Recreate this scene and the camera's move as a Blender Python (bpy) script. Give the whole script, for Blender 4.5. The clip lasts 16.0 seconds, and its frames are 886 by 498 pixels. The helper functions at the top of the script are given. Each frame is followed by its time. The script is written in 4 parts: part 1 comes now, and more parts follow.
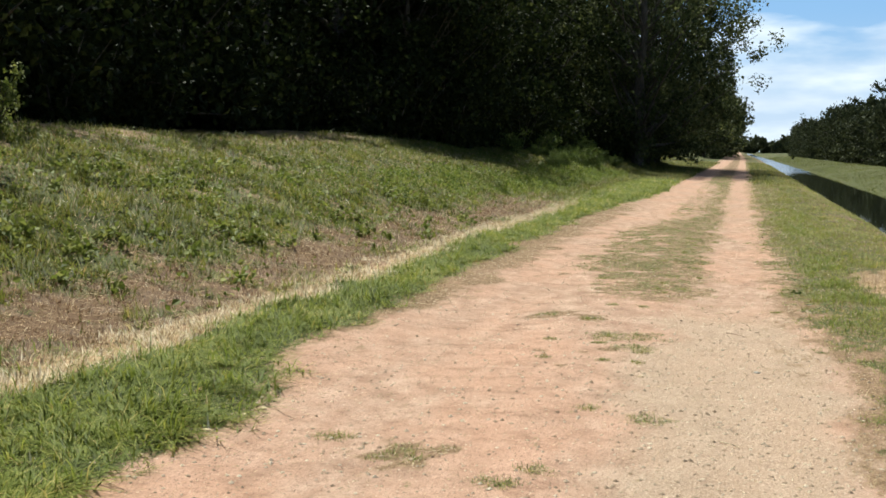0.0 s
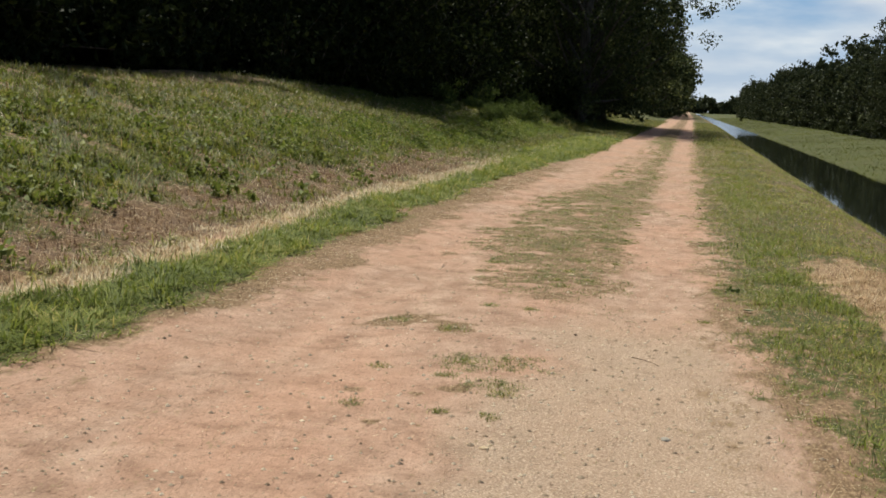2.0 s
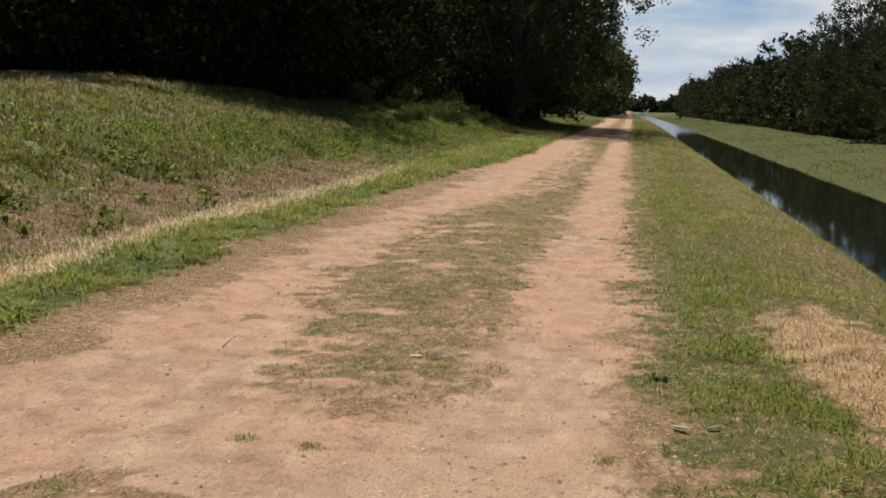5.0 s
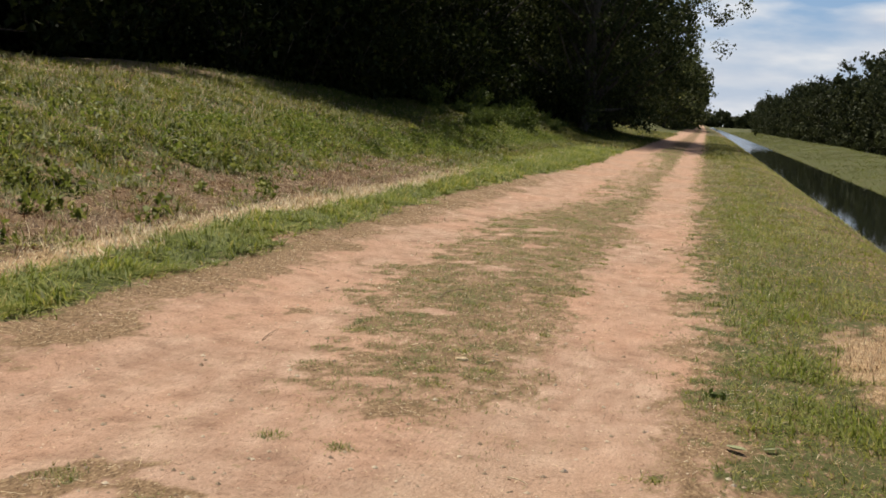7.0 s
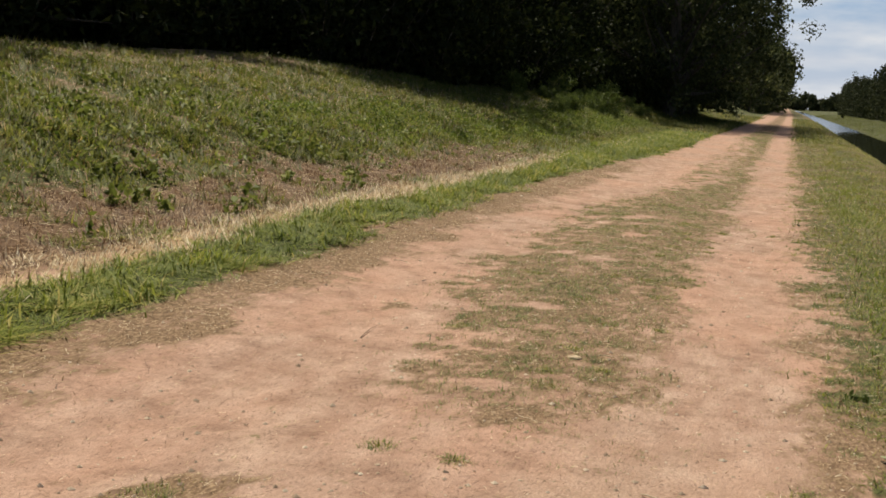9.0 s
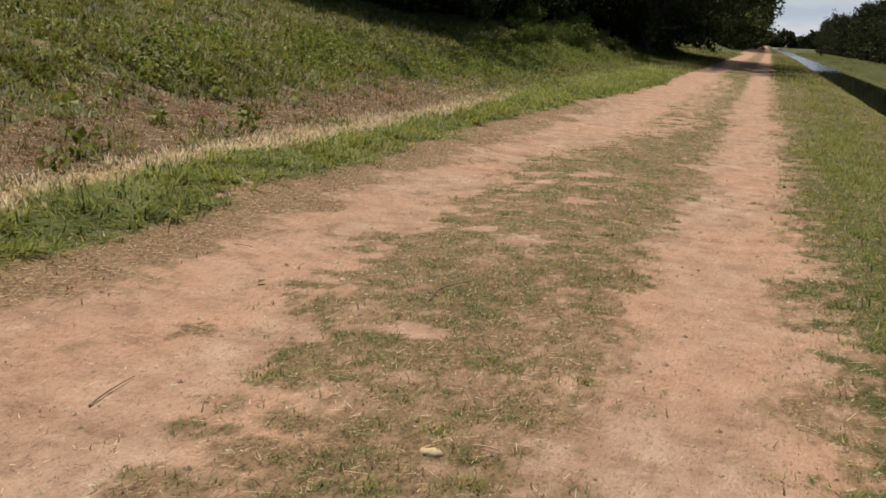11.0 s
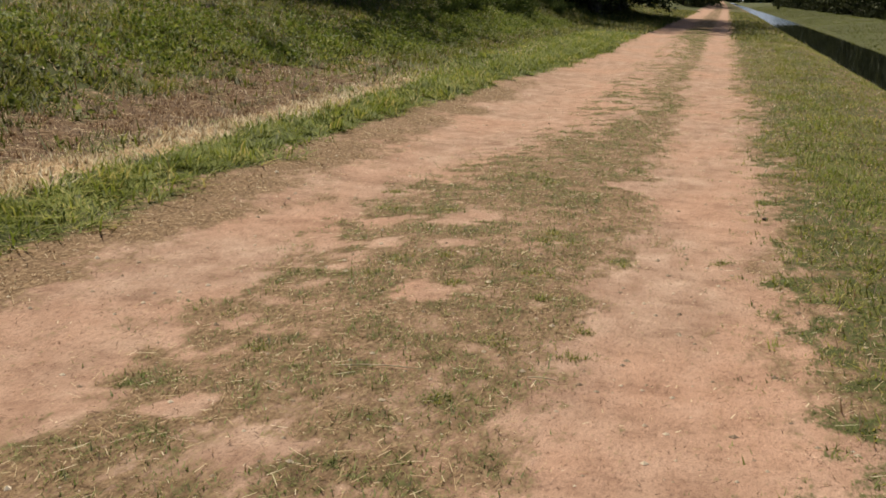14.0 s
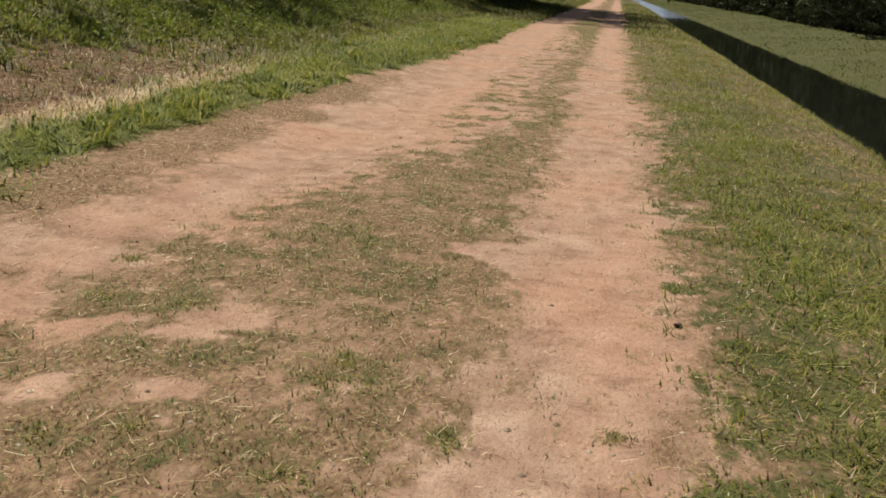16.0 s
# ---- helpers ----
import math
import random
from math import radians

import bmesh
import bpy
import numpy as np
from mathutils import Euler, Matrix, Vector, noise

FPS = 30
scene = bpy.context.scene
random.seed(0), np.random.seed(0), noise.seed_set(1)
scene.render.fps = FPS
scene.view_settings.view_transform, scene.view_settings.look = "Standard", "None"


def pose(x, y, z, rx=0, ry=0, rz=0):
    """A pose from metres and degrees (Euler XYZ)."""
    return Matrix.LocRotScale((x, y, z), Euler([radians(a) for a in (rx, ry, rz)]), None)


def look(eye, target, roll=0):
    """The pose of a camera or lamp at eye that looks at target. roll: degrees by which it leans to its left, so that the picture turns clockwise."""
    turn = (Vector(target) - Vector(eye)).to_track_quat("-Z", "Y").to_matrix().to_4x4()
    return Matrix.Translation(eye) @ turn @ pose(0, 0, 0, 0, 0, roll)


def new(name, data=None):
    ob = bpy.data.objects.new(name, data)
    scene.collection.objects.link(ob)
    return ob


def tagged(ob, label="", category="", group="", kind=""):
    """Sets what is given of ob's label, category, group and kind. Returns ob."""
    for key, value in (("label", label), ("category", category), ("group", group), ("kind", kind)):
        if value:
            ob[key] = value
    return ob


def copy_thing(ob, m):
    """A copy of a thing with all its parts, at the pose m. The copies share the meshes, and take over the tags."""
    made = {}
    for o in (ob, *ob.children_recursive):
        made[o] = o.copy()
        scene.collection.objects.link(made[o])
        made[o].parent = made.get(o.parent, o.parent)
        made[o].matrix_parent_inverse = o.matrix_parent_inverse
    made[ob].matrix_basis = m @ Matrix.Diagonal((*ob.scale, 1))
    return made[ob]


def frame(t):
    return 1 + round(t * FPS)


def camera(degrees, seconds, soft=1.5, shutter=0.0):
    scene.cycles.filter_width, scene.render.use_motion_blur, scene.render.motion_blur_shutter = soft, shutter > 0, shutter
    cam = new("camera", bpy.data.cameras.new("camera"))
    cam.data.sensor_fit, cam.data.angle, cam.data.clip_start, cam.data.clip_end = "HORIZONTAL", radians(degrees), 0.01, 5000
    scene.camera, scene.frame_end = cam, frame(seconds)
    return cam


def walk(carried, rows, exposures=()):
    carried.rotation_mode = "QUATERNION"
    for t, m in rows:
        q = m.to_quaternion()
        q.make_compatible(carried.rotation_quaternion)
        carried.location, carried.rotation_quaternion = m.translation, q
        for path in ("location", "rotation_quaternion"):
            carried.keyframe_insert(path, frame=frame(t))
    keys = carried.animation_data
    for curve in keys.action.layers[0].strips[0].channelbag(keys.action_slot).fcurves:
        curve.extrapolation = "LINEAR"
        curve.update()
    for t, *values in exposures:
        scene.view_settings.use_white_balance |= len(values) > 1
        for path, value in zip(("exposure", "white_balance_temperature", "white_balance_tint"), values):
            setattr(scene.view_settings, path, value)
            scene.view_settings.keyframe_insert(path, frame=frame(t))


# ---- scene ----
cam = camera(39.2, 16.0, soft=1.7)
EXPOSURES = [(0.0, 0.46, 6150, 2), (0.5, 0.27, 6180, 2), (1.0, 0.11, 6250, 3), (1.5, 0.11, 6250, 3), (2.0, 0.04, 6350, 5), (3.0, -0.05, 6600, 8), (4.0, -0.10, 6700, 8),
             (4.7, -0.04, 6700, 8), (7.0, 0.07, 6750, 10), (8.2, 0.07, 6750, 10), (10.5, -0.12, 6850, 10), (12.0, -0.06, 6850, 10), (16.0, -0.09, 6850, 10)]
PATH = [
    (0, (-0.001, -0.199, 1.559), (-0.461, 1.742, 1.404), -0.4),
    (0.5, (0.005, 0.545, 1.562), (-0.493, 2.472, 1.372), 1.7),
    (1, (0.024, 1.363, 1.581), (-0.517, 3.275, 1.358), -0.2),
    (1.5, (0.155, 2.183, 1.578), (-0.319, 4.112, 1.348), 1.6),
    (2, (0.178, 3.029, 1.527), (-0.197, 4.98, 1.295), 1.5),
    (2.5, (0.258, 3.868, 1.473), (-0.033, 5.833, 1.243), 2.0),
    (3, (0.267, 4.611, 1.454), (-0.055, 6.565, 1.174), 2.4),
    (3.5, (0.296, 5.401, 1.466), (-0.044, 7.344, 1.136), 0.5),
    (4, (0.404, 6.15, 1.48), (0.092, 8.094, 1.13), 1.1),
    (4.5, (0.399, 6.739, 1.482), (0.142, 8.702, 1.194), 4.3),
    (4.7, (0.409, 6.857, 1.501), (0.141, 8.824, 1.262), 1.2),
    (6.8, (0.476, 7.275, 1.429), (0.083, 9.224, 1.215), 2.0),
    (7, (0.469, 7.298, 1.422), (0.076, 9.246, 1.201), 2.9),
    (7.5, (0.469, 7.297, 1.422), (0.074, 9.243, 1.186), 3.1),
    (8, (0.429, 7.316, 1.421), (0.015, 9.26, 1.197), 2.5),
    (8.2, (0.374, 7.332, 1.409), (-0.085, 9.266, 1.193), 2.4),
    (10.3, (0.164, 9.436, 1.369), (-0.368, 11.335, 1.038), 1.6),
    (10.5, (0.18, 9.78, 1.418), (-0.301, 11.692, 1.08), 1.9),
    (11, (0.126, 10.502, 1.356), (-0.343, 12.414, 1.004), 3.1),
    (11.5, (0.153, 11.248, 1.384), (-0.294, 13.163, 1.024), 1.3),
    (12, (0.219, 11.962, 1.41), (-0.265, 13.876, 1.094), 1.5),
    (12.5, (0.183, 12.691, 1.411), (-0.295, 14.604, 1.071), 1.5),
    (13, (0.21, 13.453, 1.361), (-0.244, 15.367, 1.002), 1.6),
    (13.5, (0.15, 14.152, 1.369), (-0.266, 16.069, 0.976), 1.8),
    (14, (0.096, 14.876, 1.385), (-0.32, 16.791, 0.987), 0.6),
    (14.5, (0.099, 15.599, 1.413), (-0.319, 17.512, 1.005), 1.0),
    (15, (0.025, 16.308, 1.428), (-0.403, 18.218, 1.018), 2.7),
    (15.5, (0.075, 17.109, 1.393), (-0.267, 19.042, 1.008), 1.0),
    (16, (0.051, 17.84, 1.386), (-0.186, 19.781, 0.964), 3.3),
]
walk(cam, [(t, look(eye, target, roll)) for t, eye, target, roll in PATH], EXPOSURES)

# ---- world and sun ----
SUN_AZ, SUN_EL = 21.0, 54.0          # degrees left of the path's direction, and above the horizon
to_sun = Vector((-math.sin(radians(SUN_AZ)) * math.cos(radians(SUN_EL)),
                 math.cos(radians(SUN_AZ)) * math.cos(radians(SUN_EL)), math.sin(radians(SUN_EL))))
sun = new("sun", bpy.data.lights.new("sun", "SUN"))
sun.data.energy, sun.data.angle, sun.data.color = 5.0, radians(0.6), (1.0, 0.95, 0.79)
sun.matrix_world = look((0, 0, 60), tuple(Vector((0, 0, 60)) - to_sun))

world = bpy.data.worlds.new("sky")
scene.world = world
world.use_nodes = True
wn, wl = world.node_tree.nodes, world.node_tree.links
wn.clear()
w_out = wn.new("ShaderNodeOutputWorld")
w_bg = wn.new("ShaderNodeBackground")
w_bg.inputs["Strength"].default_value = 0.05
w_sky = wn.new("ShaderNodeTexSky")
w_sky.sky_type, w_sky.sun_disc = "NISHITA", False
w_sky.air_density, w_sky.dust_density, w_sky.ozone_density = 1.0, 0.4, 1.0
w_sky.sun_elevation, w_sky.sun_rotation = radians(SUN_EL), radians(-SUN_AZ)
w_geo = wn.new("ShaderNodeTexCoord")
w_sep = wn.new("ShaderNodeSeparateXYZ")
wl.new(w_geo.outputs["Generated"], w_sep.inputs[0])
w_map = wn.new("ShaderNodeMapping")
w_map.inputs["Scale"].default_value = (2.0, 2.0, 8.0)
w_map.inputs["Location"].default_value = (0.35, 0.1, 0.62)
wl.new(w_geo.outputs["Generated"], w_map.inputs["Vector"])
w_noise = wn.new("ShaderNodeTexNoise")
w_noise.inputs["Scale"].default_value, w_noise.inputs["Detail"].default_value = 1.6, 7.0
wl.new(w_map.outputs[0], w_noise.inputs["Vector"])
w_ramp = wn.new("ShaderNodeValToRGB")
w_ramp.color_ramp.elements[0].position, w_ramp.color_ramp.elements[1].position = 0.47, 0.565
wl.new(w_noise.outputs["Fac"], w_ramp.inputs[0])
w_mix = wn.new("ShaderNodeMix")
w_mix.data_type = "RGBA"
w_grey = wn.new("ShaderNodeTexNoise")
w_grey.inputs["Scale"].default_value, w_grey.inputs["Detail"].default_value = 3.1, 4.0
wl.new(w_map.outputs[0], w_grey.inputs["Vector"])
w_shade = wn.new("ShaderNodeValToRGB")
w_shade.color_ramp.elements[0].position, w_shade.color_ramp.elements[1].position = 0.4, 0.58
w_shade.color_ramp.elements[0].color, w_shade.color_ramp.elements[1].color = (0.62, 0.68, 0.8, 1), (1, 1, 1, 1)
wl.new(w_grey.outputs["Fac"], w_shade.inputs[0])
w_white = wn.new("ShaderNodeMix")
w_white.data_type, w_white.blend_type = "RGBA", "MULTIPLY"
w_white.inputs["Factor"].default_value = 1.0
w_white.inputs["A"].default_value = (16.2, 16.4, 16.8, 1)
wl.new(w_shade.outputs["Color"], w_white.inputs["B"])
wl.new(w_white.outputs["Result"], w_mix.inputs["B"])
w_blue = wn.new("ShaderNodeMix")
w_blue.data_type = "RGBA"
w_up = wn.new("ShaderNodeMapRange")       # pale and clouded low down, clear and deep overhead
w_up.interpolation_type = "SMOOTHSTEP"
w_up.inputs["From Min"].default_value, w_up.inputs["From Max"].default_value = 0.14, 0.32
w_up.inputs["To Min"].default_value, w_up.inputs["To Max"].default_value = 1.0, 0.0
wl.new(w_sep.outputs["Z"], w_up.inputs["Value"])
w_part = wn.new("ShaderNodeMath")
w_part.operation = "MULTIPLY"
w_part.inputs[1].default_value = 0.6
wl.new(w_up.outputs[0], w_part.inputs[0])
wl.new(w_part.outputs[0], w_blue.inputs["Factor"])
w_cover = wn.new("ShaderNodeMath")
w_cover.operation = "MULTIPLY"
wl.new(w_up.outputs[0], w_cover.inputs[0])
wl.new(w_ramp.outputs["Color"], w_cover.inputs[1])
wl.new(w_cover.outputs[0], w_mix.inputs["Factor"])
w_blue.inputs["B"].default_value = (4.4, 8.6, 15.6, 1)
wl.new(w_sky.outputs[0], w_blue.inputs["A"])
w_low = wn.new("ShaderNodeMapRange")      # pale haze towards the horizon
w_low.interpolation_type = "SMOOTHSTEP"
w_low.inputs["From Min"].default_value, w_low.inputs["From Max"].default_value = 0.0, 0.11
w_low.inputs["To Min"].default_value, w_low.inputs["To Max"].default_value = 0.85, 0.0
wl.new(w_sep.outputs["Z"], w_low.inputs["Value"])
w_haze = wn.new("ShaderNodeMix")
w_haze.data_type = "RGBA"
w_haze.inputs["B"].default_value = (10.6, 12.0, 14.3, 1)
wl.new(w_low.outputs[0], w_haze.inputs["Factor"])
wl.new(w_blue.outputs["Result"], w_haze.inputs["A"])
wl.new(w_haze.outputs["Result"], w_mix.inputs["A"])
wl.new(w_mix.outputs["Result"], w_bg.inputs["Color"])
wl.new(w_bg.outputs[0], w_out.inputs[0])


# ---- materials ----
def material(name):
    m = bpy.data.materials.new(name)
    m.use_nodes = True
    return m, m.node_tree.nodes, m.node_tree.links, m.node_tree.nodes["Principled BSDF"]


def noise_node(nodes, links, vector, scale, detail=4.0, rough=0.6):
    n = nodes.new("ShaderNodeTexNoise")
    n.inputs["Scale"].default_value, n.inputs["Detail"].default_value = scale, detail
    n.inputs["Roughness"].default_value = rough
    links.new(vector, n.inputs["Vector"])
    return n.outputs["Fac"]


def ramp_node(nodes, links, value, stops):
    n = nodes.new("ShaderNodeValToRGB")
    ramp = n.color_ramp
    while len(ramp.elements) < len(stops):
        ramp.elements.new(0.5)
    for element, (place, colour) in zip(ramp.elements, stops):
        element.position, element.color = place, (*colour, 1)
    links.new(value, n.inputs[0])
    return n.outputs["Color"]


def mix_node(nodes, links, factor, a, b):
    n = nodes.new("ShaderNodeMix")
    n.data_type = "RGBA"
    for socket, value in (("Factor", factor), ("A", a), ("B", b)):
        if isinstance(value, (int, float)):
            n.inputs[socket].default_value = value
        elif isinstance(value, tuple):
            n.inputs[socket].default_value = (*value, 1)
        else:
            links.new(value, n.inputs[socket])
    return n.outputs["Result"]


def math_node(nodes, links, operation, a, b, clamp=False):
    n = nodes.new("ShaderNodeMath")
    n.operation, n.use_clamp = operation, clamp
    for socket, value in ((0, a), (1, b)):
        if isinstance(value, (int, float)):
            n.inputs[socket].default_value = value
        else:
            links.new(value, n.inputs[socket])
    return n.outputs[0]


def ground_material():
    m, nodes, links, bsdf = material("ground")
    pos = nodes.new("ShaderNodeNewGeometry").outputs["Position"]
    cover = nodes.new("ShaderNodeAttribute")
    cover.attribute_name = "cover"
    sep = nodes.new("ShaderNodeSeparateColor")
    links.new(cover.outputs["Color"], sep.inputs[0])
    green, straw, litter = sep.outputs[0], sep.outputs[1], sep.outputs[2]
    drawn = nodes.new("ShaderNodeMapping")      # wheels and feet draw the sand out along the path
    drawn.inputs["Scale"].default_value = (1.0, 0.4, 1.0)
    links.new(pos, drawn.inputs["Vector"])
    worn = drawn.outputs[0]
    fine = noise_node(nodes, links, worn, 60.0, 5.0, 0.7)
    coarse = noise_node(nodes, links, worn, 17.0, 3.0, 0.6)
    mid = noise_node(nodes, links, worn, 5.0, 5.0)
    broad = noise_node(nodes, links, worn, 1.0, 3.0)
    sand = mix_node(nodes, links, ramp_node(nodes, links, mid, [(0.36, (0, 0, 0)), (0.66, (1, 1, 1))]),
                    (0.42, 0.258, 0.19), (0.575, 0.388, 0.3))
    sand = mix_node(nodes, links, ramp_node(nodes, links, broad, [(0.42, (0, 0, 0)), (0.62, (1, 1, 1))]),
                    sand, (0.54, 0.324, 0.237))
    grit = ramp_node(nodes, links, fine, [(0.30, (0.5, 0.47, 0.45)), (0.43, (0.95, 0.95, 0.95)), (0.6, (1, 1, 1)), (0.74, (1.4, 1.4, 1.4))])
    mul = nodes.new("ShaderNodeMix")
    mul.data_type, mul.blend_type = "RGBA", "MULTIPLY"
    mul.inputs["Factor"].default_value = 1.0
    links.new(sand, mul.inputs["A"])
    links.new(grit, mul.inputs["B"])
    sand = mul.outputs["Result"]
    grain = ramp_node(nodes, links, noise_node(nodes, links, pos, 150.0, 2.0, 0.8), [(0.32, (0.62, 0.6, 0.58)), (0.46, (1, 1, 1)), (0.6, (1, 1, 1)), (0.72, (1.35, 1.35, 1.35))])
    speck = nodes.new("ShaderNodeMix")
    speck.data_type, speck.blend_type = "RGBA", "MULTIPLY"
    speck.inputs["Factor"].default_value = 1.0
    links.new(sand, speck.inputs["A"])
    links.new(grain, speck.inputs["B"])
    sand = speck.outputs["Result"]
    blotch = ramp_node(nodes, links, noise_node(nodes, links, pos, 3.4, 7.0, 0.75), [(0.36, (0.72, 0.69, 0.67)), (0.47, (0.96, 0.95, 0.94)), (0.62, (1.08, 1.1, 1.12))])
    stain = nodes.new("ShaderNodeMix")
    stain.data_type, stain.blend_type = "RGBA", "MULTIPLY"
    stain.inputs["Factor"].default_value = 1.0
    links.new(sand, stain.inputs["A"])
    links.new(blotch, stain.inputs["B"])
    sand = stain.outputs["Result"]
    chips = ramp_node(nodes, links, noise_node(nodes, links, pos, 90.0, 3.0, 0.7), [(0.3, (0.18, 0.13, 0.1)), (0.5, (0.41, 0.3, 0.22)), (0.68, (0.78, 0.63, 0.5))])
    sand = mix_node(nodes, links, math_node(nodes, links, "MULTIPLY", cover.outputs["Alpha"], 0.65), sand, chips)
    thatch = ramp_node(nodes, links, fine, [(0.32, (0.075, 0.046, 0.026)), (0.5, (0.25, 0.158, 0.096)), (0.7, (0.47, 0.335, 0.215))])
    pale = ramp_node(nodes, links, fine, [(0.32, (0.23, 0.145, 0.075)), (0.5, (0.49, 0.325, 0.2)), (0.7, (0.68, 0.5, 0.33))])
    turf = ramp_node(nodes, links, fine, [(0.3, (0.028, 0.03, 0.012)), (0.5, (0.078, 0.088, 0.029)), (0.7, (0.16, 0.16, 0.062))])

    def edge(value):
        both = math_node(nodes, links, "ADD", fine, coarse)
        shift = math_node(nodes, links, "MULTIPLY", math_node(nodes, links, "SUBTRACT", both, 1.0), 1.5)
        return math_node(nodes, links, "MULTIPLY", math_node(nodes, links, "SUBTRACT", math_node(nodes, links, "ADD", value, shift), 0.3), 2.5, True)
    colour = mix_node(nodes, links, edge(litter), sand, thatch)
    rotted = nodes.new("ShaderNodeAttribute")
    rotted.attribute_name = "mulch"
    colour = mix_node(nodes, links, edge(rotted.outputs["Fac"]), colour,
                      ramp_node(nodes, links, fine, [(0.32, (0.055, 0.03, 0.018)), (0.5, (0.155, 0.09, 0.054)), (0.7, (0.36, 0.245, 0.15))]))
    colour = mix_node(nodes, links, edge(straw), colour, pale)
    colour = mix_node(nodes, links, edge(green), colour, turf)
    links.new(colour, bsdf.inputs["Base Color"])
    bsdf.inputs["Roughness"].default_value = 0.95
    bsdf.inputs["Specular IOR Level"].default_value = 0.15
    bump = nodes.new("ShaderNodeBump")
    bump.inputs["Strength"].default_value, bump.inputs["Distance"].default_value = 0.6, 0.02
    links.new(fine, bump.inputs["Height"])
    swell = nodes.new("ShaderNodeBump")
    swell.inputs["Strength"].default_value, swell.inputs["Distance"].default_value = 0.5, 0.025
    links.new(coarse, swell.inputs["Height"])
    links.new(swell.outputs[0], bump.inputs["Normal"])
    links.new(bump.outputs[0], bsdf.inputs["Normal"])
    return m


def blade_material(name, stops, glow=0.3, gloss=0.2, upright=0.0):
    """Grass and leaves: colour by the tint stored with each blade, and some light let through."""
    m, nodes, links, bsdf = material(name)
    tint = nodes.new("ShaderNodeAttribute")
    tint.attribute_name = "tint"
    colour = ramp_node(nodes, links, tint.outputs["Fac"], stops)
    links.new(colour, bsdf.inputs["Base Color"])
    bsdf.inputs["Roughness"].default_value = 0.6
    bsdf.inputs["Specular IOR Level"].default_value = gloss
    if upright:                                 # a sward reflects as a whole, much like level ground
        face = nodes.new("ShaderNodeNewGeometry").outputs["True Normal"]
        lift = nodes.new("ShaderNodeVectorMath")
        lift.operation = "SCALE"
        lift.inputs["Scale"].default_value = 1.0 - upright
        links.new(face, lift.inputs[0])
        add = nodes.new("ShaderNodeVectorMath")
        add.operation = "ADD"
        add.inputs[1].default_value = (0, 0, upright)
        links.new(lift.outputs[0], add.inputs[0])
        unit = nodes.new("ShaderNodeVectorMath")
        unit.operation = "NORMALIZE"
        links.new(add.outputs[0], unit.inputs[0])
        links.new(unit.outputs[0], bsdf.inputs["Normal"])
    through_leaf = nodes.new("ShaderNodeBsdfTranslucent")
    links.new(colour, through_leaf.inputs["Color"])
    mix = nodes.new("ShaderNodeMixShader")
    mix.inputs[0].default_value = glow
    links.new(bsdf.outputs[0], mix.inputs[1])
    links.new(through_leaf.outputs[0], mix.inputs[2])
    links.new(mix.outputs[0], nodes["Material Output"].inputs["Surface"])
    return m


def bark_material():
    m, nodes, links, bsdf = material("bark")
    pos = nodes.new("ShaderNodeTexCoord").outputs["Object"]
    stretch = nodes.new("ShaderNodeMapping")
    stretch.inputs["Scale"].default_value = (9, 9, 1.5)
    links.new(pos, stretch.inputs["Vector"])
    n = noise_node(nodes, links, stretch.outputs[0], 2.0, 6.0)
    links.new(ramp_node(nodes, links, n, [(0.3, (0.03, 0.025, 0.02)), (0.55, (0.12, 0.1, 0.08)), (0.75, (0.22, 0.19, 0.15))]), bsdf.inputs["Base Color"])
    bsdf.inputs["Roughness"].default_value = 0.9
    bump = nodes.new("ShaderNodeBump")
    bump.inputs["Strength"].default_value, bump.inputs["Distance"].default_value = 0.7, 0.03
    links.new(n, bump.inputs["Height"])
    links.new(bump.outputs[0], bsdf.inputs["Normal"])
    return m


def water_material():
    m, nodes, links, bsdf = material("water")
    pos = nodes.new("ShaderNodeNewGeometry").outputs["Position"]
    bsdf.inputs["Base Color"].default_value = (0.012, 0.014, 0.01, 1)
    bsdf.inputs["IOR"].default_value = 1.33
    stretch = nodes.new("ShaderNodeMapping")
    stretch.inputs["Scale"].default_value = (1.0, 0.6, 1.0)
    links.new(pos, stretch.inputs["Vector"])
    bump = nodes.new("ShaderNodeBump")
    links.new(noise_node(nodes, links, stretch.outputs[0], 4.0, 3.0), bump.inputs["Height"])
    sep = nodes.new("ShaderNodeSeparateXYZ")
    links.new(pos, sep.inputs[0])
    wander = math_node(nodes, links, "MULTIPLY", noise_node(nodes, links, pos, 0.08, 2.0), 40.0)
    far = nodes.new("ShaderNodeMapRange")       # a breeze ruffles the water farther along the canal
    far.interpolation_type = "SMOOTHSTEP"
    far.inputs["From Min"].default_value, far.inputs["From Max"].default_value = 190.0, 230.0
    far.inputs["To Min"].default_value, far.inputs["To Max"].default_value = 0.06, 0.3
    links.new(math_node(nodes, links, "ADD", sep.outputs["Y"], wander), far.inputs["Value"])
    links.new(far.outputs[0], bump.inputs["Strength"])
    bump.inputs["Distance"].default_value = 0.02
    links.new(math_node(nodes, links, "MULTIPLY", far.outputs[0], 0.4), bsdf.inputs["Roughness"])
    links.new(bump.outputs[0], bsdf.inputs["Normal"])
    return m


